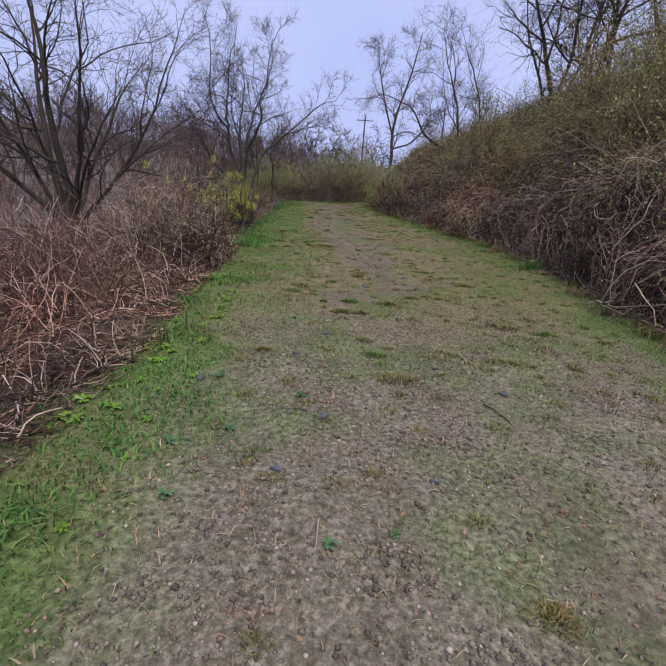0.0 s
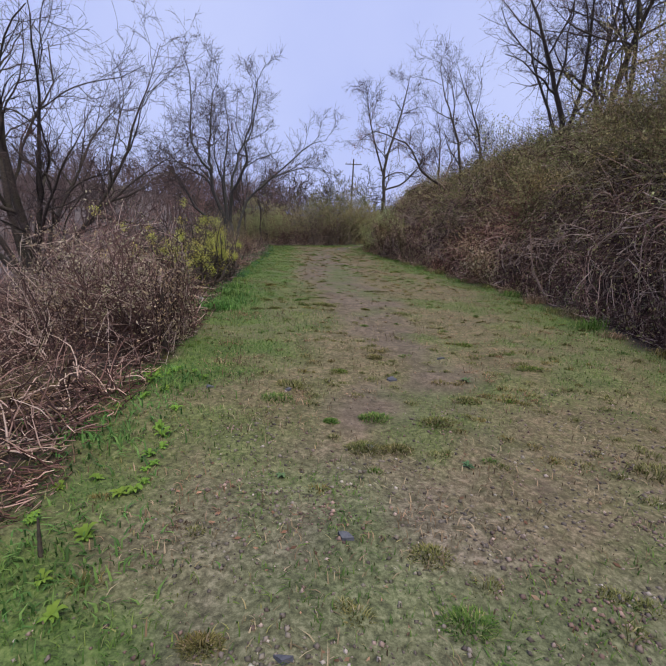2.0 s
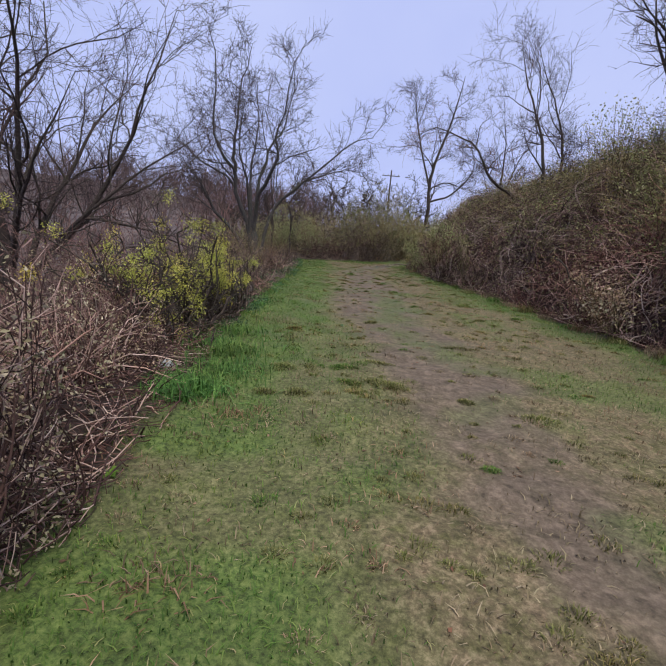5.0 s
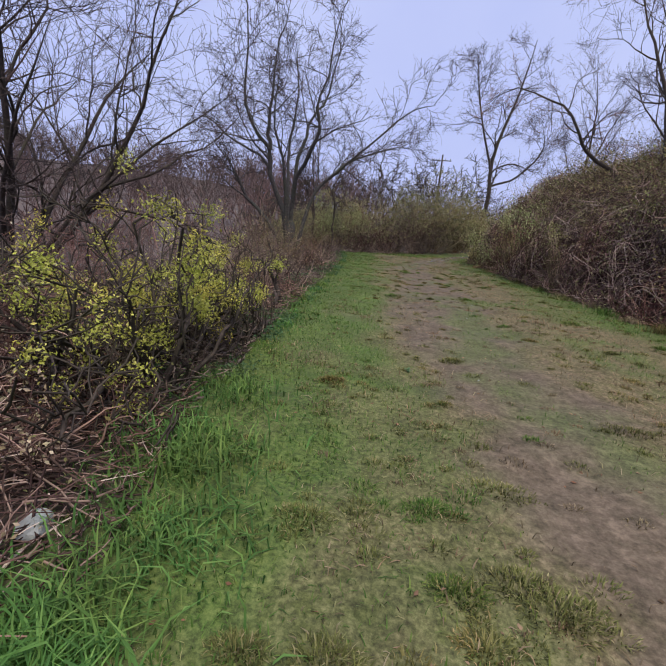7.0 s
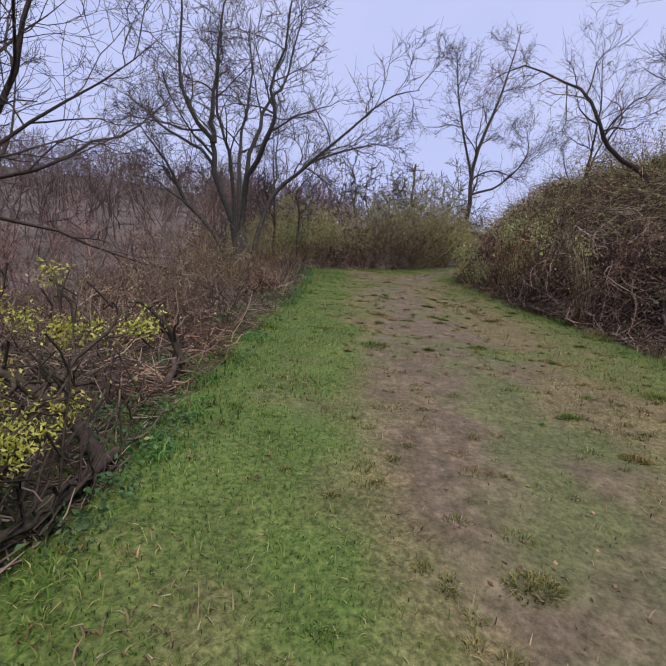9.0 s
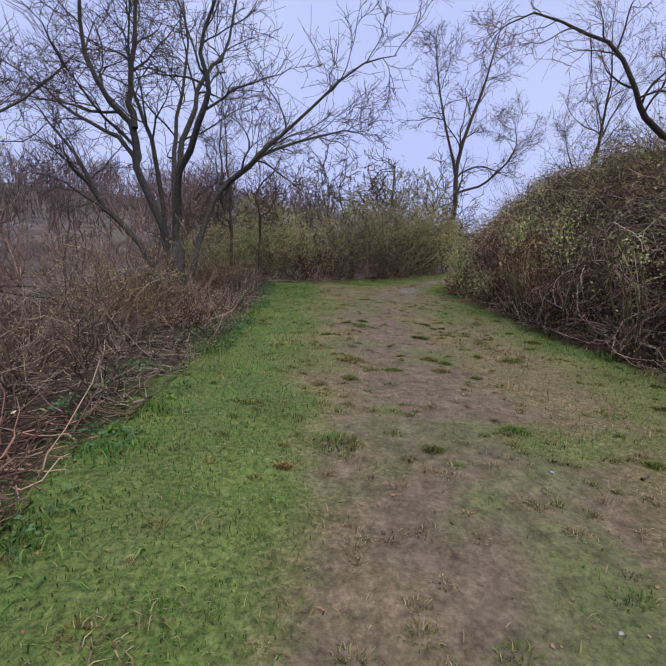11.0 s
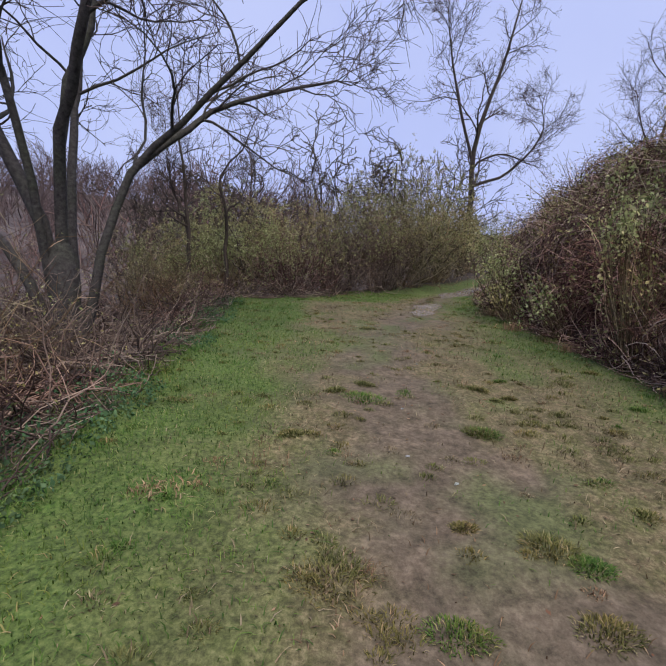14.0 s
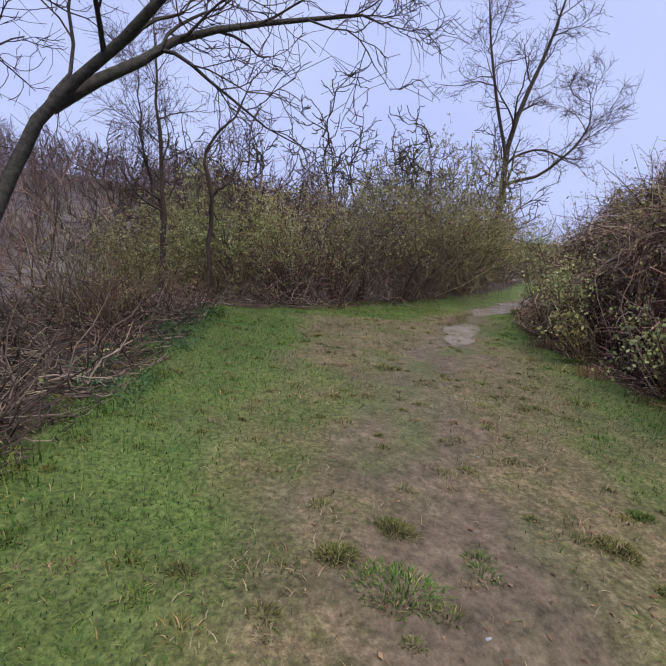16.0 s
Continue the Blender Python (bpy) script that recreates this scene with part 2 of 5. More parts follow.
def ground_material():
    m, nt, b = material("path_ground", 0.95, 0.15)

    def attr(name):
        a = nt.nodes.new("ShaderNodeAttribute")
        a.attribute_name = name
        return a.outputs["Fac"]

    fine, mid, coarse = noise_node(nt, 0.035, 6, 0.8), noise_node(nt, 0.12, 6, 0.7), noise_node(nt, 0.5, 5)
    dry = ramp(nt, fine, [(0.32, (0.045, 0.038, 0.023)), (0.5, (0.14, 0.116, 0.075)), (0.72, (0.33, 0.28, 0.20))])
    olive = ramp(nt, mid, [(0.38, (0.64, 0.74, 0.44)), (0.5, (0.90, 0.94, 0.74)), (0.64, (1.2, 1.12, 1.0))])
    dry = mixed(nt, 1.0, dry, olive, "MULTIPLY")
    green = ramp(nt, fine, [(0.36, (0.018, 0.040, 0.007)), (0.5, (0.064, 0.134, 0.021)), (0.66, (0.14, 0.215, 0.046))])
    mud = ramp(nt, mid, [(0.34, (0.046, 0.034, 0.024)), (0.52, (0.118, 0.090, 0.066)), (0.7, (0.225, 0.178, 0.135))])
    mud = mixed(nt, 0.22, mud, ramp(nt, fine, [(0.4, (0.05, 0.038, 0.029)), (0.6, (0.29, 0.24, 0.19))]))
    gravel = ramp(nt, fine, [(0.36, (0.05, 0.043, 0.035)), (0.5, (0.138, 0.122, 0.10)), (0.66, (0.31, 0.28, 0.245))])
    # Leaf litter under the thickets, darkened in colour for the deep shade between canes.
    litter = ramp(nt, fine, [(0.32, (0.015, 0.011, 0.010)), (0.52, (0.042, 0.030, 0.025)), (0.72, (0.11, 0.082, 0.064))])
    far = ramp(nt, noise_node(nt, 6.0, 6), [(0.35, (0.055, 0.045, 0.045)), (0.65, (0.15, 0.122, 0.115))])

    def broken(a, amount=0.55):
        s = math_node(nt, "ADD", attr(a), 0.0)
        n = math_node(nt, "MULTIPLY", math_node(nt, "SUBTRACT", mid, 0.3), amount * 2)
        return math_node(nt, "MULTIPLY", s, math_node(nt, "ADD", n, 0.55))

    col = mixed(nt, broken("gravel"), dry, gravel)
    col = mixed(nt, attr("mud"), col, mud)
    col = mixed(nt, broken("green"), col, green)
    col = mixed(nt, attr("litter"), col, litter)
    col = mixed(nt, attr("far"), col, far)
    tone = ramp(nt, coarse, [(0.3, (0.68, 0.68, 0.68)), (0.7, (1.04, 1.03, 1.02))])
    nt.links.new(mixed(nt, 1.0, col, tone, "MULTIPLY"), b.inputs["Base Color"])
    sheen = nt.nodes.new("ShaderNodeMapRange")
    sheen.inputs["To Min"].default_value, sheen.inputs["To Max"].default_value = 0.95, 0.16
    nt.links.new(attr("wet"), sheen.inputs["Value"])
    nt.links.new(sheen.outputs["Result"], b.inputs["Roughness"])
    b.inputs["Specular IOR Level"].default_value = 0.4
    bumped(nt, b, mixed(nt, 0.65, fine, mid), 0.4, 0.012)
    return m


# ---- mesh building ----
class Strands:
    """Collects vertices and faces from arrays and makes one mesh of them."""

    def __init__(self):
        self.v, self.f, self.n = [], [], 0

    def add(self, v, f):
        self.v.append(v.reshape(-1, 3))
        self.f.append(f + self.n)
        self.n += len(self.v[-1])

    def tubes(self, p, r, sides=3):
        """Round strands along n polylines of k points each."""
        p, r = np.asarray(p, float), np.asarray(r, float)
        n, k, _ = p.shape
        if n == 0:
            return
        t = np.gradient(p, axis=1)
        t /= np.linalg.norm(t, axis=2, keepdims=True) + 1e-9
        whole = p[:, -1] - p[:, 0]
        ref = np.where(np.abs(whole[:, 2:3]) > 0.8 * np.linalg.norm(whole, axis=1, keepdims=True), [[1.0, 0, 0]], [[0, 0, 1.0]])[:, None, :]
        u = np.cross(t, np.broadcast_to(ref, t.shape))
        u /= np.linalg.norm(u, axis=2, keepdims=True) + 1e-9
        w = np.cross(t, u)
        a = np.arange(sides) * 2 * np.pi / sides
        ring = np.cos(a)[None, None, :, None] * u[:, :, None, :] + np.sin(a)[None, None, :, None] * w[:, :, None, :]
        v = p[:, :, None, :] + r[:, :, None, None] * ring
        base = (np.arange(n) * k * sides)[:, None, None]
        i, j = np.meshgrid(np.arange(k - 1), np.arange(sides), indexing="ij")
        q = np.stack([i * sides + j, i * sides + (j + 1) % sides, (i + 1) * sides + (j + 1) % sides, (i + 1) * sides + j], -1)
        self.add(v, (base[..., None] + q[None]).reshape(-1, 4))

    def blades(self, base, way, length, width, bend):
        """Grass blades: three narrowing faces each, bent over."""
        n = len(base)
        if n == 0:
            return
        side = np.cross(way, [0, 0, 1.0])
        side /= np.linalg.norm(side, axis=1, keepdims=True) + 1e-9
        lean = np.cross([0, 0, 1.0], side)
        L, W, B = length[:, None], width[:, None], bend[:, None]
        a = base
        m = base + way * L * 0.55
        e = base + way * L * 0.9 + lean * L * B + np.array([0, 0, -1.0]) * L * B * 0.5
        v = np.stack([a - side * W, a + side * W, m - side * W * 0.8, m + side * W * 0.8, e], 1)
        o = (np.arange(n) * 5)[:, None]
        self.add(v, np.concatenate([o + [0, 1, 3], o + [0, 3, 2], o + [2, 3, 4]]))

    def leaves(self, centre, size, rng, slim=0.5):
        """Small folded leaves, four faces each, turned at random."""
        n = len(centre)
        if n == 0:
            return
        d = rng.normal(size=(n, 3))
        d /= np.linalg.norm(d, axis=1, keepdims=True)
        s = np.cross(d, rng.normal(size=(n, 3)))
        s /= np.linalg.norm(s, axis=1, keepdims=True) + 1e-9
        up = np.cross(d, s)
        S = np.asarray(size).reshape(-1, 1) * np.ones((n, 1))
        v = np.stack([centre, centre + d * S * 0.5 + s * S * slim * 0.5 + up * S * 0.12, centre + d * S, centre + d * S * 0.5 - s * S * slim * 0.5 + up * S * 0.12], 1)
        o = (np.arange(n) * 4)[:, None]
        self.add(v, np.concatenate([o + [0, 1, 2], o + [0, 2, 3]]))

    def object(self, name, mat, flat=False):
        me = bpy.data.meshes.new(name)
        v = np.concatenate(self.v).astype(np.float32)
        sizes = np.concatenate([np.full(len(f), f.shape[1], np.int32) for f in self.f])
        loops = np.concatenate([f.reshape(-1) for f in self.f]).astype(np.int32)
        me.vertices.add(len(v))
        me.vertices.foreach_set("co", v.reshape(-1))
        me.loops.add(len(loops))
        me.loops.foreach_set("vertex_index", loops)
        me.polygons.add(len(sizes))
        me.polygons.foreach_set("loop_start", np.concatenate([[0], np.cumsum(sizes)[:-1]]).astype(np.int32))
        me.update(calc_edges=True)
        if not flat:
            me.polygons.foreach_set("use_smooth", np.ones(len(sizes), bool))
        me.materials.append(mat)
        return new(name, me)


def thing(name, place, label, category, group=""):
    ob = new(name)
    ob.empty_display_size = 0.2
    ob.location = place
    return tagged(ob, label, category, group)


def part(name, strands, mat, parent, label="", flat=False):
    """Links strands, built round the thing's own base, as one mesh under it."""
    ob = strands.object(name, mat, flat)
    ob.parent = parent
    return tagged(ob, label)


def unit(v):
    return v / (np.linalg.norm(v, axis=-1, keepdims=True) + 1e-9)


def grow(rng, start, way, length, r0, r1, k, wiggle=0.15, lift=0.0, swerve=0.0):
    """n strands of k points that wander from start; lift bends them up, or down where below 0."""
    n = len(start)
    p, d = np.empty((n, k, 3)), unit(np.asarray(way, float))
    p[:, 0] = start
    step = (np.asarray(length, float) / (k - 1)).reshape(-1, 1) * np.ones((n, 1))
    bend = rng.normal(size=(n, 3)) * swerve / (k - 1)
    for i in range(1, k):
        d = unit(d + bend + rng.normal(size=(n, 3)) * wiggle + np.array([0, 0, 1.0]) * np.reshape(lift, (-1, 1)) / (k - 1))
        p[:, i] = p[:, i - 1] + d * step
    s = np.linspace(0, 1, k)[None]
    return p, np.reshape(r0, (-1, 1)) * (1 - s) + np.reshape(r1, (-1, 1)) * s


def fork(rng, p, r, n, low, high, angle, spread=0.25, taper=0.6):
    """Start, way and radius of n side shoots on each strand."""
    m, k, _ = p.shape
    s = np.clip(low + (high - low) * (np.arange(n)[None] + rng.random((m, n))) / n, 0, 0.995) * (k - 1)
    i = s.astype(int)
    u = (s - i)[..., None]
    row = np.arange(m)[:, None]
    a, b = p[row, i], p[row, i + 1]
    start = a * (1 - u) + b * u
    t = unit(b - a)
    side = unit(np.cross(t, rng.normal(size=t.shape)))
    ang = (angle + spread * rng.normal(size=(m, n)))[..., None]
    way = t * np.cos(ang) + side * np.sin(ang)
    rad = (r[row, i] * (1 - u[..., 0]) + r[row, i + 1] * u[..., 0]) * taper
    return start.reshape(-1, 3), way.reshape(-1, 3), rad.reshape(-1), (s / (k - 1)).reshape(-1)


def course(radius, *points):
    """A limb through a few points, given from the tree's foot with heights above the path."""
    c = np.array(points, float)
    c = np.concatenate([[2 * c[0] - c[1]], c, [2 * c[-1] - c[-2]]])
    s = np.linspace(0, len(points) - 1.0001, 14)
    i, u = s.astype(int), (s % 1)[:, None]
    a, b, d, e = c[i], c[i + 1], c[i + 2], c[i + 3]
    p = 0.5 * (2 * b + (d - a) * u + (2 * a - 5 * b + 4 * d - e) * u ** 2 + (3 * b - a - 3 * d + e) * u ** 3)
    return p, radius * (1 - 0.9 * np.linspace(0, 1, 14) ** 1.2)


def bare_tree(name, place, seed, stems, label, group="", bark=None, twig=None, limbs=7, boughs=6, shoots=5, tips=2, angle=0.85, lift=0.3, curl=0.17, fine=0.0032, reach=1.0, foot_height=0.0, courses=(), foot_radius=0.0):
    """A leafless tree. stems: (azimuth, tilt from upright, length, radius, lift) of each stem from the foot; courses: limbs of a given line."""
    rng = np.random.default_rng(seed)
    root = thing(name, place, label, "tree", group)
    st = np.array(stems, float).reshape(-1, 5)
    az, ti = np.radians(st[:, 0]), np.radians(st[:, 1])
    way = np.stack([np.cos(az) * np.sin(ti), np.sin(az) * np.sin(ti), np.cos(ti)], 1)
    foot = np.stack([np.cos(az), np.sin(az), 0 * az], 1) * 0.6 * st[:, 3:4]
    foot[:, 2] = foot_height - 0.25
    p0, r0 = grow(rng, foot, way, st[:, 2], st[:, 3], st[:, 3] * 0.06, 14, 0.09, st[:, 4])
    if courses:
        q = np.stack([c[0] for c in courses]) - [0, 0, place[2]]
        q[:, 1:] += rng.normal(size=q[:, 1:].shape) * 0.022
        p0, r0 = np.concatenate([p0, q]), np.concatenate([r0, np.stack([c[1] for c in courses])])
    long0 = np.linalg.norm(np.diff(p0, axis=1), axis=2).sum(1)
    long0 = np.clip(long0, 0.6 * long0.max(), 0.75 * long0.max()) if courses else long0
    long0 = long0.repeat(limbs)
    a, w, r, s = fork(rng, p0, r0, limbs, 0.3 if courses else 0.2, 1.0, angle, taper=0.5 if courses else 0.6)
    r = np.maximum(r, fine * 2.5)
    p1, r1 = grow(rng, a, w, reach * long0 * (0.55 - 0.33 * s) * rng.uniform(0.7, 1.25, len(a)), r, r * 0.25, 9, curl, lift)
    l1 = np.linalg.norm(p1[:, -1] - p1[:, 0], axis=1)
    a, w, r, s = fork(rng, p1, r1, boughs, 0.15, 0.98, angle)
    p2, r2 = grow(rng, a, w, l1.repeat(boughs) * (0.6 - 0.3 * s) * rng.uniform(0.6, 1.2, len(a)), np.maximum(r, fine * 1.6), fine * 1.2, 6, curl, lift * 0.7)
    l2 = np.linalg.norm(p2[:, -1] - p2[:, 0], axis=1)
    a, w, r, s = fork(rng, p2, r2, shoots, 0.1, 1.0, angle * 0.9)
    p3, r3 = grow(rng, a, w, np.maximum(l2.repeat(shoots) * 0.55, 0.18) * rng.uniform(0.6, 1.3, len(a)), np.maximum(r, fine * 1.3), fine, 5, curl * 1.5, lift * 0.5)
    if foot_height:
        thick = foot_radius or 1.5 * st[:, 3].max()
        one = Strands()
        one.tubes(np.array([[[0, 0, -0.3], [0.02, 0, 0.1], [-0.02, 0.02, foot_height * 0.5], [0, 0, foot_height - 0.1], [0, 0, foot_height + 0.12]]]), np.array([[1.7, 1.3, 1.1, 1.15, 0.5]]) * thick, 12)
        part("trunk", one, bark, root)
    for k, (q, rr) in enumerate(zip(p0, r0)):
        one = Strands()
        one.tubes(q[None], rr[None], 8)
        stem = part("stem" if len(p0) > 1 else "trunk", one, bark, root)
        for h in range(k * limbs, (k + 1) * limbs):
            one = Strands()
            one.tubes(p1[h:h + 1], r1[h:h + 1], 4)
            part("branch", one, bark, stem)
    one = Strands()
    one.tubes(p2, r2, 3)
    one.tubes(p3, r3, 3)
    if tips:
        a, w, r, s = fork(rng, p3, r3, tips, 0.2, 1.0, angle * 0.9)
        p4, r4 = grow(rng, a, w, 0.42 * rng.uniform(0.5, 1.3, len(a)), fine, fine * 0.7, 3, curl, lift * 0.4)
        one.tubes(p4, r4, 3)
    tagged(part("crown", one, twig, root), kind="stuff")
    return root


def shrub(name, place, seed, tall, wide, stems, label, cane, leaf=None, leaf_count=0, leaf_size=0.04, group="", category="shrub", twigs=6, thick=0.009, arch=-0.5, wild=0.16, slim=0.5, leaf_group=1, dome=False, leaf_low=0.0):
    """A many-stemmed shrub: arching stems from one foot, side twigs, and leaves or buds on them."""
    rng = np.random.default_rng(seed)
    root = thing(name, place, label, category, group)
    az = rng.uniform(0, 2 * np.pi, stems)
    ti = rng.uniform(0.05, 1.0, stems) * math.atan2(wide, tall * 0.8)
    way = np.stack([np.cos(az) * np.sin(ti), np.sin(az) * np.sin(ti), np.cos(ti)], 1)
    foot = np.stack([np.cos(az), np.sin(az), 0 * az], 1) * (rng.uniform(0, 0.3, stems) * wide)[:, None]
    foot[:, 2] = -0.1
    long = math.hypot(tall, wide * 0.6) * rng.uniform(0.55, 1.1, stems) * (1 - 0.25 * ti)
    p0, r0 = grow(rng, foot, way, long, thick * rng.uniform(0.7, 1.5, stems), thick * 0.35, 8, wild, arch * ti)
    a, w, r, s = fork(rng, p0, r0, twigs, 0.2, 1.0, 0.95)
    p1, r1 = grow(rng, a, w, tall * 0.38 * rng.uniform(0.4, 1.2, len(a)), r * 0.8, thick * 0.28, 5, wild, 0.05)
    a, w, r, s = fork(rng, p1, r1, 3, 0.2, 1.0, 0.7)
    p2, r2 = grow(rng, a, w, tall * 0.14 * rng.uniform(0.5, 1.4, len(a)), thick * 0.3, thick * 0.2, 3, wild, 0.1)
    if dome:
        for q in (p0, p1, p2):
            low = 0.42 * tall
            e = np.sqrt((q[..., 0] ** 2 + q[..., 1] ** 2) / wide ** 2 + np.maximum(q[..., 2] - low, 0) ** 2 / (tall - low) ** 2)
            e += 0.25 * (value_noise(q[..., 0] + seed, q[..., 1] + q[..., 2], 0.5, seed) - 0.5)
            shrink = np.where(e > 0.9, (0.9 + 0.35 * (e - 0.9)) / np.maximum(e, 0.9), 1.0)
            q[..., 0] *= shrink
            q[..., 1] *= shrink
            q[..., 2] = np.where(q[..., 2] > low, low + (q[..., 2] - low) * shrink, q[..., 2])
    if place[1] < 28 and place[0] < left_edge(place[1]):
        for q in (p0, p1, p2):
            q[:, :, 0] -= 0.92 * np.maximum(place[0] + q[:, :, 0] - left_edge(place[1] + q[:, :, 1]) - 0.05, 0)
    for q, rr in zip(p0[:60], r0[:60]):
        one = Strands()
        one.tubes(q[None], rr[None], 4)
        part("stem", one, cane, root)
    one = Strands()
    one.tubes(p0[60:], r0[60:], 4)
    one.tubes(p1, r1, 3)
    one.tubes(p2, r2, 3)
    tagged(part("crown", one, cane, root), kind="stuff")
    if leaf and leaf_count:
        ends = np.concatenate([p1[:, 2:].reshape(-1, 3), p2[:, 1:].reshape(-1, 3)])
        ends = ends[ends[:, 2] > tall * (leaf_low + 0.12 * rng.normal(size=len(ends)))] if leaf_low else ends
        pick = ends[rng.integers(0, len(ends), leaf_count)]
        pick = pick.repeat(leaf_group, 0) + rng.normal(size=(leaf_count * leaf_group, 3)) * (leaf_size * 0.5 if leaf_group == 1 else leaf_size * 1.8)
        one = Strands()
        one.leaves(pick, leaf_size * rng.uniform(0.6, 1.3, len(pick)), rng, slim)
        tagged(part("foliage", one, leaf, root, flat=True), kind="stuff")
    return root


def on_ground(x, y):
    return (x, y, float(ground_height(x, y)))


# ---- the ground: one sheet to the horizon ----
def axis(inner, outer):
    return np.unique(np.round(np.concatenate([-np.asarray(outer)[::-1], inner, np.asarray(outer)]), 3))


def build_ground():
    far_steps = [8, 9.5, 11, 13, 16, 20, 25, 32, 40, 50, 62, 76, 92, 110, 130, 155, 185, 220, 260, 330, 450, 700, 1100, 1800]
    xs = axis(np.concatenate([np.arange(-6.6, -4.6, 0.3), np.arange(-4.6, 5.0, 0.12), np.arange(5.0, 7.6, 0.3)]), far_steps)
    near = np.concatenate([np.arange(-1.2, 31, 0.13), np.arange(31, 45, 0.5)])
    ys = np.unique(np.round(np.concatenate([-np.array([1800, 900, 450, 260, 155, 92, 62, 40, 25, 16, 9, 5, 3, 2.0]), near, np.array([47, 50, 54, 58, 64, 70, 78, 86, 96, 108, 125, 150, 185, 230, 300, 450, 800, 1800])]), 3))
    gx, gy = np.meshgrid(xs, ys)
    gz = ground_height(gx, gy)
    nx, ny = len(xs), len(ys)
    i, j = np.meshgrid(np.arange(ny - 1), np.arange(nx - 1), indexing="ij")
    f = np.stack([i * nx + j, i * nx + j + 1, (i + 1) * nx + j + 1, (i + 1) * nx + j], -1).reshape(-1, 4)
    sheet = Strands()
    sheet.add(np.stack([gx, gy, gz], -1), f)
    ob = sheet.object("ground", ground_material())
    x, y = gx.reshape(-1), gy.reshape(-1)
    outside = np.maximum(left_edge(y) - x, x - right_edge(y)) + 0.3 * (value_noise(x, y, 0.35, 3) - 0.5)
    masks = {
        "green": green_amount(x, y),
        "mud": 0.85 * mud_amount(x, y),
        "gravel": smooth(6.0, 3.0, y + 1.5 * (value_noise(x, y, 1.1, 4) - 0.5)) * smooth(-1.7, -0.6, x),
        "wet": 0.95 * smooth(0.42, 0.1, np.abs(x - np.interp(y, [26.5, 28, 30.6, 34, 40], [-0.3, 0.15, 0.9, 3.0, 6.5])) + 0.4 * (value_noise(x, y, 0.3, 71) - 0.4)) * smooth(26.5, 28, y) * smooth(0.1, 0.4, value_noise(x, y, 1.1, 72)),
        # where the litter colour, with the canes' shade painted in, takes over
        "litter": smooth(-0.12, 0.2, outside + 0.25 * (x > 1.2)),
        "far": smooth(10, 30, outside),
    }
    for key, values in masks.items():
        ob.data.attributes.new(key, "FLOAT", "POINT").data.foreach_set("value", values.astype(np.float32))
    return tagged(ob, "trodden grass and earth path between a bank and a falling slope", "ground", kind="structure")


build_ground()


# ---- grass, straw, gravel and litter on the path ----
def scatter(rng, n, y0, y1, keep):
    y = rng.uniform(y0, y1, n)
    le, re = left_edge(y) - 0.35, right_edge(y) + 0.2
    x = le + (re - le) * rng.random(n)
    ok = rng.random(n) < keep(x, y)
    return x[ok], y[ok]


def upright(rng, n, lean):
    a = rng.uniform(0, 2 * np.pi, n)
    t = np.abs(rng.normal(size=n)) * lean
    return np.stack([np.cos(a) * np.sin(t), np.sin(a) * np.sin(t), np.cos(t)], 1)


def sward(name, seed, n, y0, y1, keep, low, high, width, lean, mat, label):
    rng = np.random.default_rng(seed)
    x, y = scatter(rng, n, y0, y1, keep)
    base = np.stack([x, y, ground_height(x, y) - 0.004], 1)
    one = Strands()
    one.blades(base, upright(rng, len(x), lean), rng.uniform(low, high, len(x)), width * rng.uniform(0.6, 1.3, len(x)), rng.uniform(0.1, 0.6, len(x)))
    return tagged(one.object(name, mat), label, "grass", kind="stuff")


sward("green_grass", 11, 330000, 0.6, 31, lambda x, y: green_amount(x, y) ** 1.2 * (1 - 0.8 * mud_amount(x, y)), 0.02, 0.062, 0.0028, 0.8, GRASS, "short green grass along the edges of the path")
sward("dry_grass", 12, 130000, 0.6, 30, lambda x, y: (1 - green_amount(x, y)) * (1 - 0.9 * mud_amount(x, y)) * (0.25 + 0.75 * smooth(0.4, 0.7, value_noise(x, y, 0.3, 21))), 0.025, 0.075, 0.0032, 1.15, STRAW, "dry flattened straw-coloured grass on the path")


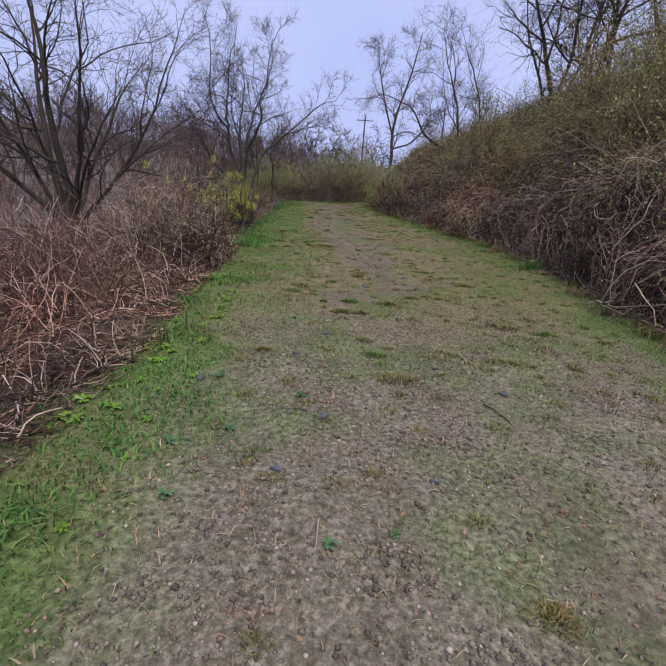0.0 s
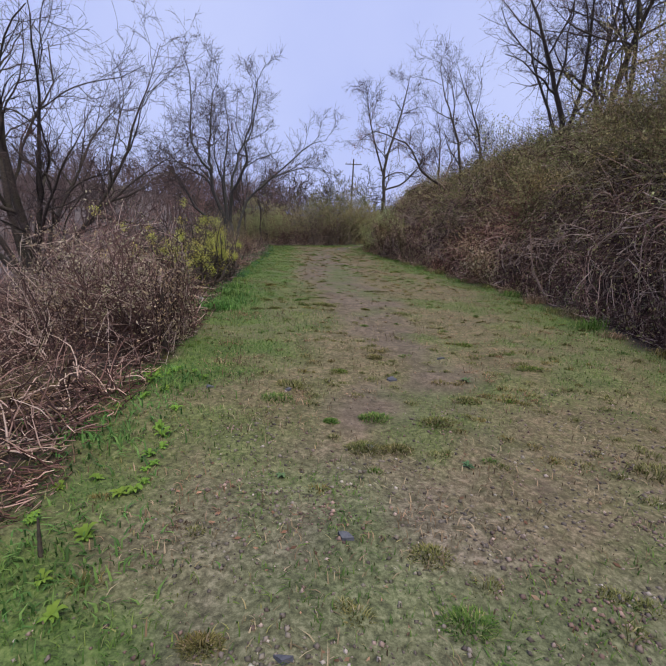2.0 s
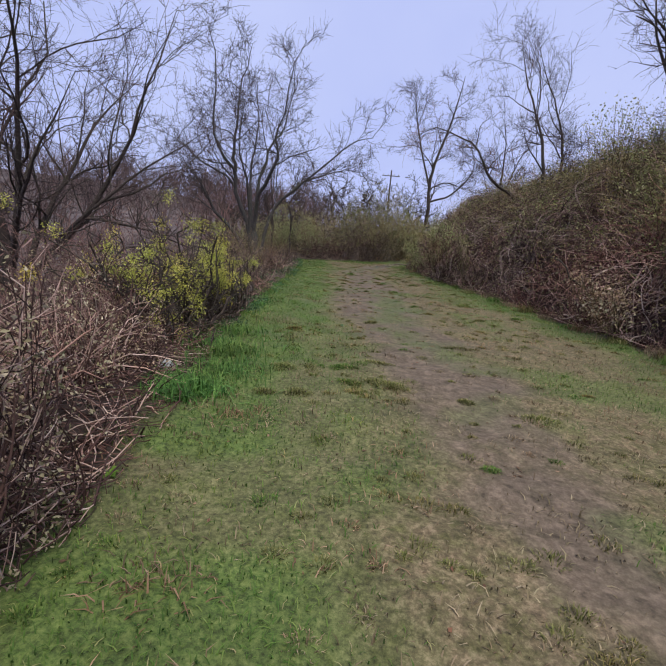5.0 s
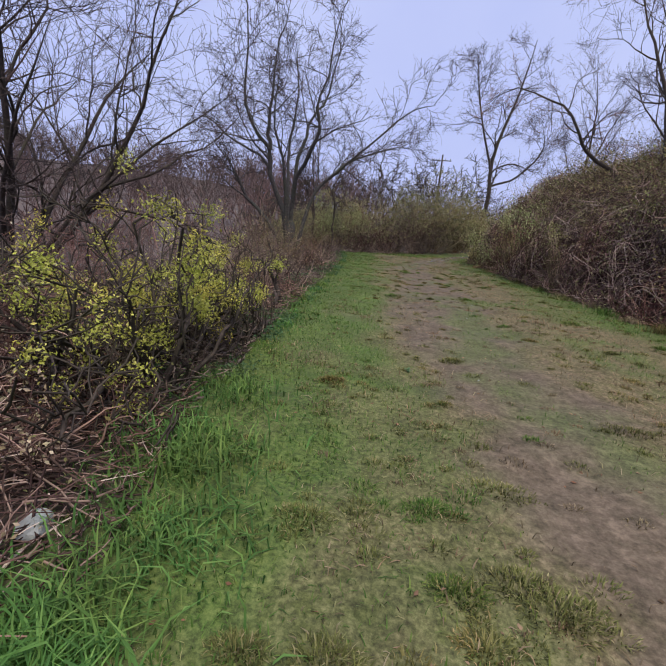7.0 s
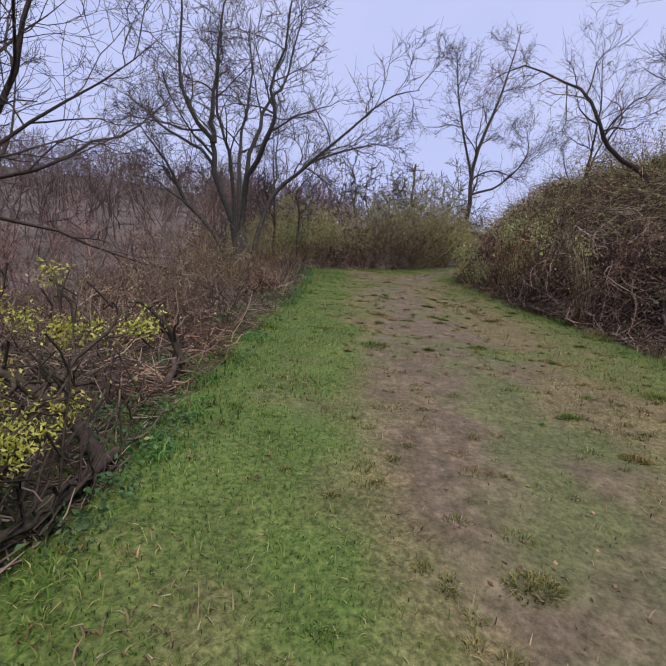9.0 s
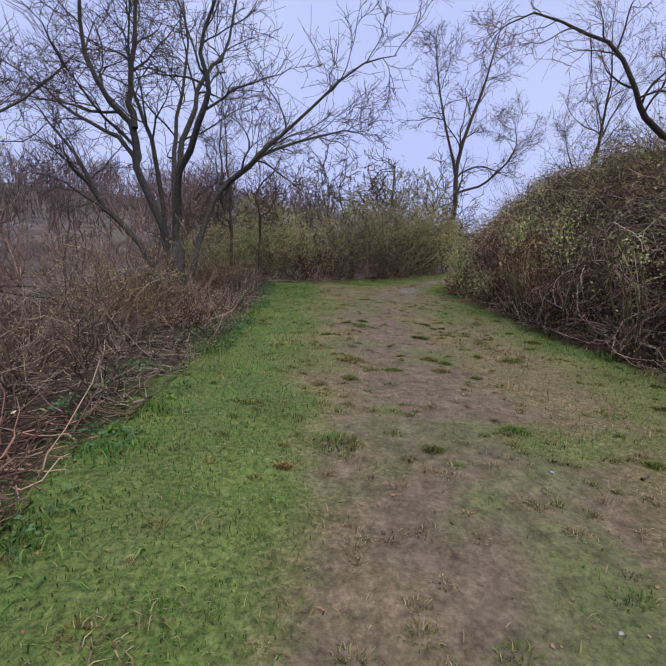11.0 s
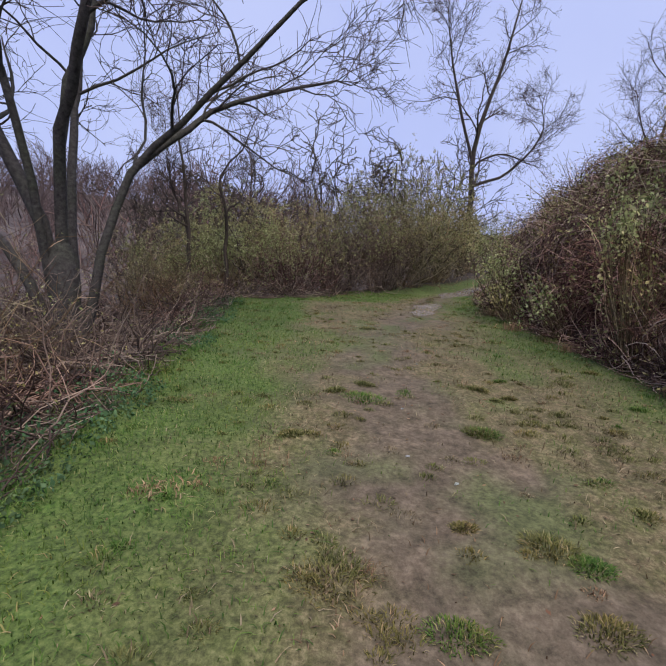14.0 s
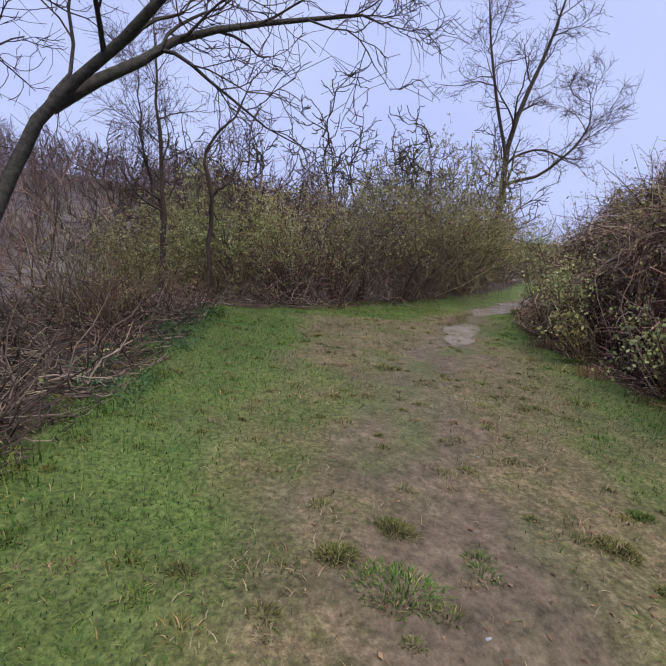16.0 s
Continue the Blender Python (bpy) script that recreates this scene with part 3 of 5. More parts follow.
# ---- brambles on the bank and along the slope ----
def canes(name, seed, n, y0, y1, d0, d1, side, long, rise, thick, mat, label, arch=-1.3, parts=6, wild=0.2, fade=1.6, lean=0.5, clump=12, swerve=1.1):
    """A tangle of arching canes. side 1: on the bank beyond the edge of the path; -1: on the slope beyond the other edge."""
    rng = np.random.default_rng(seed)
    m = n // clump
    y = rng.uniform(y0, y1, m).repeat(clump)
    d = (d0 + (d1 - d0) * rng.random(m) ** fade).repeat(clump)
    x = (right_edge(y) + d) if side > 0 else (left_edge(y) - d)
    n = m * clump
    x, y = x + rng.normal(size=n) * 0.1, y + rng.normal(size=n) * 0.1
    keep = rng.random(n) < 0.35 + 0.65 * smooth(0.3, 0.6, value_noise(x, y, 0.9, seed))
    x, y = x[keep], y[keep]
    n = len(x)
    z = ground_height(x, y) - 0.03
    a = rng.uniform(0, 2 * np.pi, n)
    t = np.abs(rng.normal(size=n)) * 0.55 + 0.1
    way = np.stack([np.cos(a) * np.sin(t), np.sin(a) * np.sin(t), np.cos(t) * rise], 1)
    way[:, 0] -= side * lean
    p, r = grow(rng, np.stack([x, y, z], 1), way, rng.uniform(*long, n) * (np.interp(y, [0, 4.2, 6.8], [0.5, 0.6, 1.0]) * np.maximum(np.interp(y, [11, 15], [0.42, 0.85]), smooth(-0.6, 1.3, left_edge(y) - x)) if side < 0 else 1.0), thick * rng.uniform(0.6, 1.4, n), thick * 0.35, parts, wild, arch * rng.uniform(0.3, 1.3, n), swerve)
    edge = left_edge(p[:, :, 1]) + 0.12 if side < 0 else right_edge(p[:, :, 1]) - np.interp(p[:, :, 1], [10, 16, 24], [0.0, 0.15, 0.35])
    over = np.maximum(p[:, :, 0] - edge, 0) if side < 0 else np.minimum(p[:, :, 0] - edge, 0)
    p[:, :, 0] -= over * 0.9
    floor = ground_height(p[:, :, 0], p[:, :, 1]) + 0.015
    p[:, :, 2] = np.maximum(p[:, :, 2], floor + rng.uniform(0, 0.05, (n, 1)))
    one = Strands()
    one.tubes(p, r, 3)
    tagged(one.object(name, mat), label, "brambles", kind="stuff")
    return p


def foliage(name, seed, points, n, size, mat, label, slim=0.5, jitter=0.05, category="leaves"):
    rng = np.random.default_rng(seed)
    flat = points.reshape(-1, 3)
    c = flat[rng.integers(0, len(flat), n)] + rng.normal(size=(n, 3)) * jitter
    one = Strands()
    one.leaves(c, size * rng.uniform(0.6, 1.4, n), rng, slim)
    return tagged(one.object(name, mat, True), label, category, kind="stuff")


bank_a = canes("bramble_thicket", 31, 10200, 1.5, 34, 0.0, 6.5, 1, (0.7, 1.9), 0.9, 0.008, CANE, "red-brown leafless bramble thicket covering the bank", wild=0.2, arch=-1.3, lean=0.3, fade=1.3, parts=6)
bank_b = canes("bramble_undergrowth", 32, 12000, 1.5, 32, 0.0, 2.6, 1, (0.35, 0.9), 0.7, 0.006, CANE, "dense brown bramble stems at the foot of the bank", parts=5, wild=0.3, clump=8)
bank_g = canes("grey_briars", 36, 1500, 3.0, 32, 0.1, 4.5, 1, (0.6, 1.4), 0.9, 0.008, CANE_GREY, "pale grey-brown arching briars on the bank", wild=0.15, arch=-1.6, lean=0.4, parts=7, clump=5)
bank_c = canes("vine_tangle", 33, 6500, 3.0, 31, 0.9, 7.5, 1, (0.8, 1.9), 1.0, 0.007, CANE_OLIVE, "olive-brown vines over the upper bank", parts=6, wild=0.25, fade=0.9)
bank_f = canes("bank_front_twigs", 39, 7000, 1.5, 30, 0.0, 0.75, 1, (0.3, 0.75), 0.5, 0.007, CANE, "short crooked bramble twigs hanging over the steep front of the bank", parts=4, wild=0.35, clump=7, fade=1.0, lean=0.7, arch=-0.9)
foliage("front_leaves", 48, bank_f, 7000, 0.035, LEAF_OLIVE, "small olive leaves on the twigs at the front of the bank", jitter=0.06)
foliage("vine_leaves", 34, bank_c, 36000, 0.06, LEAF_OLIVE, "small olive-green leaves on the vines of the bank", jitter=0.1)
foliage("bramble_buds", 38, bank_a, 15000, 0.032, LEAF_OLIVE, "small opening olive leaf buds on the brambles", jitter=0.07)
foliage("briar_leaves", 37, bank_g, 9000, 0.05, LEAF_OLIVE, "scattered olive leaves on the briars of the bank", jitter=0.12)
foliage("bramble_leaves", 35, bank_a, 12000, 0.04, LEAF_DEAD, "withered brown leaves caught in the brambles", jitter=0.08)



def bank_tangle(name, seed, n, y0, y1, s0, s1, long, thick, mat, label, twigs=2, flat=1.0):
    """Long canes that run in all directions over the face of the bank, clear of the earth behind them, with short side twigs."""
    rng = np.random.default_rng(seed)
    table = np.linspace(0, 9, 500)
    rise = bank_rise(table, 5.0)
    run = np.concatenate([[0], np.cumsum(np.hypot(np.diff(table), np.diff(rise)))])
    y, s = rng.uniform(y0, y1, n), s0 + (s1 - s0) * rng.random(n) ** 1.15
    a = rng.uniform(0, 2 * np.pi, n)
    k, reach = 8, rng.uniform(*long, n)
    py, ps = np.empty((n, k)), np.empty((n, k))
    py[:, 0], ps[:, 0] = y, s
    turn = rng.normal(size=n) * 0.22
    for i in range(1, k):
        a = a + turn + rng.normal(size=n) * 0.2
        py[:, i] = py[:, i - 1] + np.cos(a) * reach / (k - 1)
        ps[:, i] = np.maximum(ps[:, i - 1] + np.sin(a) * flat * reach / (k - 1), 0.05)
    along = np.linspace(0, 1, k)[None]
    lump = 1.1 * (value_noise(py, ps, 1.5, 91) - 0.45) + 0.45 * (value_noise(py, ps, 0.55, 92) - 0.5)
    off = lump + rng.uniform(-0.3, 0.1, (n, 1)) + np.sin(along * np.pi) * rng.uniform(-0.05, 0.25, (n, 1)) + rng.normal(size=(n, k)) * 0.02
    up = np.interp(ps, run, table)
    dx, dz = np.interp(up, table, np.gradient(table, run)), np.interp(up, table, np.gradient(rise, run))
    scale = np.interp(py, CREST_Y, CREST_H) / 5.2
    x = right_edge(py) + 0.02 + up - dz * off
    z = bank_rise(up, 5.2 * scale) + dx * off
    z = np.maximum(z, ground_height(x, py) + 0.02)
    p = np.stack([x, py, z], -1)
    one = Strands()
    one.tubes(p, thick * rng.uniform(0.6, 1.5, (n, 1)) * (1 - 0.6 * along), 3)
    b, w, r, _ = fork(rng, p, np.full((n, k), thick * 0.6), twigs, 0.1, 0.95, 0.9)
    q, rq = grow(rng, b, w, rng.uniform(0.15, 0.5, len(b)), r, r * 0.4, 4, 0.25, 0.1)
    q[:, :, 2] = np.maximum(q[:, :, 2], ground_height(q[:, :, 0], q[:, :, 1]) + 0.02)
    one.tubes(q, rq, 3)
    tagged(one.object(name, mat), label, "brambles", kind="stuff")
    return np.concatenate([p[:, ::2].reshape(-1, 3), q[:, 1:].reshape(-1, 3)])


face_a = bank_tangle("bramble_face", 131, 3000, 1.5, 32, 0.05, 5.0, (0.6, 1.7), 0.0085, CANE, "red-brown bramble canes sprawling over the face of the bank", 3)
face_d = bank_tangle("bend_bramble_face", 137, 2200, 19.5, 33, 0.05, 4.2, (0.5, 1.3), 0.007, CANE, "dense red-brown brambles on the bank at the bend", 4)
foliage("bend_bramble_leaves", 138, face_d, 5000, 0.04, LEAF_OLIVE, "small olive leaves on the brambles at the bend", jitter=0.06)
face_b = bank_tangle("grey_bramble_face", 132, 900, 1.5, 31, 0.1, 4.5, (0.7, 1.6), 0.0095, CANE_GREY, "pale grey-brown canes sprawling over the brambles", 2)
face_c = bank_tangle("vine_face", 133, 1900, 1.5, 31, 2.2, 7.5, (0.8, 2.4), 0.0075, CANE_OLIVE, "olive vines draped over the top of the bank", 3, 0.7)
foliage("bank_top_leaves", 134, face_c, 52000, 0.055, LEAF_OLIVE, "small olive-green leaves on the vines at the top of the bank", jitter=0.07)
foliage("bank_face_buds", 135, face_a, 24000, 0.042, LEAF_OLIVE, "small opening leaves on the brambles of the bank", jitter=0.06)
foliage("bank_face_dead_leaves", 136, face_b, 5000, 0.04, LEAF_DEAD, "withered brown leaves caught among the pale canes", jitter=0.08)

slope_a = canes("red_cane_thicket", 41, 7000, 1.0, 10.2, 0.05, 4.5, -1, (0.7, 1.7), 1.1, 0.007, CANE, "reddish-brown leafless canes on the slope beside the path", fade=1.3, lean=-0.15, wild=0.16, parts=6)
slope_b = canes("dry_stalks", 42, 5200, 1.0, 12.0, 0.0, 2.0, -1, (0.2, 0.6), 0.35, 0.005, CANE, "flattened brown dry stalks along the edge of the path", parts=4, arch=-1.0, wild=0.12, lean=-0.1, clump=6, swerve=0.5)
slope_s = canes("dead_stems", 47, 3000, 0.6, 6.0, -0.05, 1.3, -1, (0.4, 1.0), 0.3, 0.005, STRAW, "fallen pale dead stems beside the start of the path", parts=4, arch=-0.8, wild=0.1, lean=-0.1, clump=7, swerve=0.5)
slope_c = canes("brown_tangle", 43, 10500, 10.5, 30, 0.15, 5.5, -1, (0.45, 1.25), 0.9, 0.0085, CANE_DULL, "dark brown twig tangle on the slope beside the path", fade=1.2, wild=0.38, lean=0.05, arch=-0.7)
slope_d = canes("slope_scrub", 44, 4500, 2.0, 34, 3.0, 18, -1, (0.6, 1.6), 0.8, 0.009, TWIG_RED, "grey-brown scrub farther down the slope", parts=6, fade=1.0, lean=0.0, wild=0.32)
slope_e = canes("twig_litter", 46, 6500, 10.0, 30, -0.05, 2.6, -1, (0.15, 0.45), 0.15, 0.007, CANE_DULL, "fallen twigs lying at the foot of the tangle", parts=3, arch=-0.3, wild=0.1, lean=0.0, clump=4, swerve=0.3)
foliage("slope_leaves", 45, slope_c, 7000, 0.035, LEAF_OLIVE, "sparse small leaf buds in the tangle on the slope", jitter=0.06)

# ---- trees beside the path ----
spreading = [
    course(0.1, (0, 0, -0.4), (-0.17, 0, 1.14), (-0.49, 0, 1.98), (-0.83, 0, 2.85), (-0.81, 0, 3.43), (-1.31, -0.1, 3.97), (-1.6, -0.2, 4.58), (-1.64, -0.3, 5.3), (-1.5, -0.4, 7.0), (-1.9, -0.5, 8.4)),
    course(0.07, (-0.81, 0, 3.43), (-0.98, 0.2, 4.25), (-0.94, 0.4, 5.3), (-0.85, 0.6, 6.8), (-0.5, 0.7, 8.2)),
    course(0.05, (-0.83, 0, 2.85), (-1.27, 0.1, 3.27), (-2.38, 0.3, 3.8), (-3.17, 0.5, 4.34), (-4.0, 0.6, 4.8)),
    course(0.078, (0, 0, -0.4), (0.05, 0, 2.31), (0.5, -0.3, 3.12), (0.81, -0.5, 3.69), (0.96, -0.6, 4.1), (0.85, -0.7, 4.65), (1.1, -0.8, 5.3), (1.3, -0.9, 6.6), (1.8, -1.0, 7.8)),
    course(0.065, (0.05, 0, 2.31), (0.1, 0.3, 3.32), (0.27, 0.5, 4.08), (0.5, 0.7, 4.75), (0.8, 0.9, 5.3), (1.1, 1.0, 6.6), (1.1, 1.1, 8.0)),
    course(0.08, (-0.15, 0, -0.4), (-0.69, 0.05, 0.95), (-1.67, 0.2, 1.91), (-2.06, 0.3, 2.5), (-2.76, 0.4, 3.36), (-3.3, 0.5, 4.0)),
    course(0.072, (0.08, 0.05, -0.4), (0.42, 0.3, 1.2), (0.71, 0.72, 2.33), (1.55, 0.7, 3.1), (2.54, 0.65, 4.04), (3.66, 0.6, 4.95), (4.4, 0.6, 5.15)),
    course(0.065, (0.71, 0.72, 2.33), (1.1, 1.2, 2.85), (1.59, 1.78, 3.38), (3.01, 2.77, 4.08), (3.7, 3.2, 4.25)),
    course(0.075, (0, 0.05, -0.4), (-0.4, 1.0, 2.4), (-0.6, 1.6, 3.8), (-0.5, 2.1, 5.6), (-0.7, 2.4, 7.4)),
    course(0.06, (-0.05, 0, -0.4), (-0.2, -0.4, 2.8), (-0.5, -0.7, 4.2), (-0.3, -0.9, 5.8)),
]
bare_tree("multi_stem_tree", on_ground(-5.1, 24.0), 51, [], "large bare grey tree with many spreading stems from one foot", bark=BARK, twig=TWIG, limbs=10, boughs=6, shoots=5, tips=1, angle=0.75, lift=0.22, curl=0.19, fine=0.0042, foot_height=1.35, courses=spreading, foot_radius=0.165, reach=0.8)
bare_tree("multi_stem_tree", on_ground(-11.3, 18.8), 52, [(170, 48, 8.5, 0.15, 0.5), (150, 25, 10, 0.17, 0.3), (40, 8, 10.5, 0.18, 0.2), (5, 44, 10.0, 0.11, 0.35), (350, 56, 8.5, 0.08, 0.6), (340, 22, 9.5, 0.12, 0.3), (230, 30, 8.5, 0.11, 0.3), (90, 26, 9, 0.11, 0.3), (320, 50, 7.5, 0.09, 0.5)],
          "large bare dark tree with spreading limbs on the slope", bark=BARK_DARK, twig=TWIG, limbs=10, boughs=6, shoots=5, tips=1, angle=0.8, lift=0.2, curl=0.18, fine=0.0042, foot_height=0.5, foot_radius=0.3)
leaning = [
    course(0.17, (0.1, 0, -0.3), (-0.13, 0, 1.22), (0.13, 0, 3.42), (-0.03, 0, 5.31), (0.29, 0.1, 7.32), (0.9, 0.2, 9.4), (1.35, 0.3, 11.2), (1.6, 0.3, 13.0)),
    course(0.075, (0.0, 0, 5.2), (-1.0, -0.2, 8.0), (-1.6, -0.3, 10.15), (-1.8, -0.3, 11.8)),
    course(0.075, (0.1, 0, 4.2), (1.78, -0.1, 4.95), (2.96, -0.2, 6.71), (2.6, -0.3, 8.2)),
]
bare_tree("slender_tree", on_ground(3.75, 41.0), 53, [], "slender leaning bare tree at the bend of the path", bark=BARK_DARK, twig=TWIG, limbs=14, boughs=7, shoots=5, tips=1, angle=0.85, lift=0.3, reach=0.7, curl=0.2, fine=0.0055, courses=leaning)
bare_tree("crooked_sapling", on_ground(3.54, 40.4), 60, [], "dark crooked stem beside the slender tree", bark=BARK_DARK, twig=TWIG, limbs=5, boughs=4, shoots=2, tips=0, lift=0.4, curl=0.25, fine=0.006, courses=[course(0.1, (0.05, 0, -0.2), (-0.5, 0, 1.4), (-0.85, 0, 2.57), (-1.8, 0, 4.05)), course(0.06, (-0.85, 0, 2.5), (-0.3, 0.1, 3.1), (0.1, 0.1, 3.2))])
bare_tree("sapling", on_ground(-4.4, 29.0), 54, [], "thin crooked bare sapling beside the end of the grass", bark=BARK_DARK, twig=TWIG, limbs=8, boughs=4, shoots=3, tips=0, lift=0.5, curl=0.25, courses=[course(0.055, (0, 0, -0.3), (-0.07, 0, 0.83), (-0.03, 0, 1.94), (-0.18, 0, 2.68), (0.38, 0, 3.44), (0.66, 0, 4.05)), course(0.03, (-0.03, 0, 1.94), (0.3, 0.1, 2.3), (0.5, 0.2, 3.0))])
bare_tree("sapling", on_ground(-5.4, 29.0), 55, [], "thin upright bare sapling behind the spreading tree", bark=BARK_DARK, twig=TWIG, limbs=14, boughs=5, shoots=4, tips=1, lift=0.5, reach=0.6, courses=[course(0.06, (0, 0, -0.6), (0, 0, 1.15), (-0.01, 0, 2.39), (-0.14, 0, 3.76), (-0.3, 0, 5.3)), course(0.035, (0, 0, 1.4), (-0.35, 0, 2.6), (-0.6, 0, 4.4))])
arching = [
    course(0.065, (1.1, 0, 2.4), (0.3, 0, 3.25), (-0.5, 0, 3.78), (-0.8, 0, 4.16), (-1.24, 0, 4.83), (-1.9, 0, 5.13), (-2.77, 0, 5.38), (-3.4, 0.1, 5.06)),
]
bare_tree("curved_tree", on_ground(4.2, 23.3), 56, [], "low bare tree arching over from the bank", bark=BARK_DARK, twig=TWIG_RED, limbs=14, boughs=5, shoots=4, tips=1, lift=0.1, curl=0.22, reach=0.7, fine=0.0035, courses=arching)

for k, (x, y, tall) in enumerate(((7.2, 12.6, 2.3), (8.6, 13.6, 3.0), (8.0, 10.6, 2.6), (9.6, 11.6, 3.2), (7.4, 15.6, 1.8), (9.8, 14.8, 3.0), (6.6, 9.2, 1.8), (7.8, 8.2, 2.4), (6.3, 11.0, 3.1), (6.0, 9.9, 2.4), (7.0, 12.1, 3.3), (6.5, 13.4, 2.2), (5.9, 16.6, 1.9), (6.3, 18.2, 2.2), (5.6, 15.0, 1.7), (5.4, 20.0, 1.5))):
    shrub("vine_covered_shrub", on_ground(x, y), 140 + k, tall, 1.3, 40, "dense olive-brown shrub hung with vines on top of the bank", CANE_OLIVE, LEAF_OLIVE, 2600, 0.06, "shrubs on top of the bank", thick=0.010, arch=0.0, twigs=6, wild=0.22)
bank_tree = bare_tree("bank_tree", on_ground(7.7, 19.0), 57, [(200, 8, 7.5, 0.11, 0.1), (40, 10, 7.0, 0.09, 0.1), (150, 25, 5.8, 0.07, 0.5), (300, 15, 6.0, 0.06, 0.3)], "bare dark tree on top of the bank", "trees on the bank", BARK_DARK, TWIG, limbs=10, boughs=7, shoots=5, tips=1)
slim_tree = bare_tree("bank_tree", on_ground(5.1, 21.6), 58, [(170, 10, 6.2, 0.07, 0.1), (30, 30, 3.0, 0.04, 0.6)], "thin bare tree on the edge of the bank", "trees on the bank", BARK_DARK, TWIG, limbs=10, boughs=5, shoots=4, tips=2)
for src, x, y, turn, size in ((bank_tree, 9.2, 19.6, 130, 1.05), (bank_tree, 9.0, 14.5, 220, 1.2), (slim_tree, 8.4, 17.2, 80, 1.3), (slim_tree, 6.6, 24.5, 40, 0.9), (slim_tree, 10.6, 12.2, 170, 1.35), (slim_tree, 9.6, 9.5, 300, 1.2), (slim_tree, 5.6, 29.5, 110, 0.8), (slim_tree, 6.6, 31.5, 250, 0.8)):
    c = copy_thing(src, Matrix.Translation(on_ground(x, y)) @ pose(0, 0, 0, 0, 0, turn))
    c.scale = (size, size, size)

sumac = bare_tree("sumac", on_ground(-3.6, 33.0), 59, [(170, 36, 4.3, 0.055, 0.9), (20, 34, 4.5, 0.055, 0.9), (280, 16, 4.2, 0.05, 0.8), (80, 34, 4.2, 0.045, 0.9), (220, 44, 3.8, 0.045, 1.1)], "crooked bare sumac behind the shrubs", "sumacs behind the shrubs", BARK_DARK, BARK_DARK, limbs=8, boughs=6, shoots=2, tips=0, angle=0.95, lift=0.55, curl=0.3, fine=0.008, reach=1.15)
for x, y, turn, size in ((-1.7, 34.2, 70, 1.25), (-5.6, 32.6, 140, 1.15), (0.2, 36.5, 200, 1.3), (-7.4, 34, 20, 1.2), (1.6, 38.4, 280, 1.2), (-9.5, 36.5, 330, 1.1)):
    c = copy_thing(sumac, Matrix.Translation(on_ground(x, y)) @ pose(0, 0, 0, 0, 0, turn))
    c.scale = (size, size, size)

# ---- shrubs at the bend ----
for k, (x, y, tall, wide, leaf, cane) in enumerate(((-4.7, 30.3, 2.7, 1.7, LEAF_FRESH, CANE_OLIVE), (-3.1, 30.3, 2.1, 1.4, LEAF_FRESH, CANE), (-1.9, 31.3, 2.7, 1.7, LEAF_OLIVE, CANE_DULL), (-0.6, 31.9, 2.6, 1.5, LEAF_OLIVE, CANE_DULL), (0.2, 33.4, 3.6, 2.1, LEAF_OLIVE, CANE_OLIVE), (1.4, 35.6, 2.8, 1.7, LEAF_FRESH, CANE_OLIVE), (2.3, 38.2, 2.6, 1.3, LEAF_FRESH, CANE_OLIVE), (-6.3, 31.0, 2.3, 1.5, LEAF_OLIVE, CANE_OLIVE), (4.8, 43.0, 2.6, 1.8, LEAF_OLIVE, CANE_OLIVE), (8.0, 48.0, 3.0, 2.2, LEAF_OLIVE, CANE_OLIVE))):
    shrub("budding_shrub", on_ground(x, y), 70 + k, tall * 1.22, wide * 1.08, 90, "dense rounded shrub with fine twigs and budding olive-green leaves", cane, leaf, 7000 if cane in (CANE, CANE_DULL) else 17000, 0.044, "shrubs at the bend", thick=0.010, arch=-0.35, twigs=6, wild=0.24, dome=True, leaf_low=0.42)

# ---- shrubs along the slope ----
shrub("brown_shrub", on_ground(-2.45, 7.3), 90, 1.75, 0.95, 46, "brown leafless shrub with a dark forked foot beside the path", CANE, BUD, 4200, 0.028, "shrubs along the slope", thick=0.011, arch=-0.5, twigs=9, wild=0.28, dome=True)
shrub("brown_shrub", on_ground(-3.3, 8.3), 91, 1.6, 1.1, 46, "grey-brown leafless shrub on the slope", CANE_GREY, BUD, 6000, 0.028, "shrubs along the slope", thick=0.010, arch=-0.5, twigs=9, wild=0.28, dome=True)
shrub("brown_shrub", on_ground(-3.35, 9.9), 92, 1.1, 1.0, 46, "low brown leafless shrub dotted with pale buds", CANE, BUD, 3500, 0.03, "shrubs along the slope", thick=0.010, arch=-0.5, twigs=9, wild=0.28, dome=True)
shrub("brown_shrub", on_ground(-4.0, 11.3), 93, 1.3, 1.1, 46, "low brown leafless shrub dotted with pale buds", CANE, BUD, 3500, 0.03, "shrubs along the slope", thick=0.010, arch=-0.5, twigs=9, wild=0.28, dome=True)
shrub("red_shrub", on_ground(-4.6, 6.2), 94, 1.3, 1.1, 46, "low reddish leafless shrub on the slope", CANE, None, 0, 0.02, "shrubs along the slope", thick=0.009, arch=-0.5, twigs=7)
shrub("red_shrub", on_ground(-5.4, 12.5), 95, 2.0, 1.3, 50, "reddish leafless shrub on the slope", TWIG_RED, None, 0, 0.02, "shrubs along the slope", thick=0.010, arch=-0.5, twigs=9, wild=0.28, dome=True)
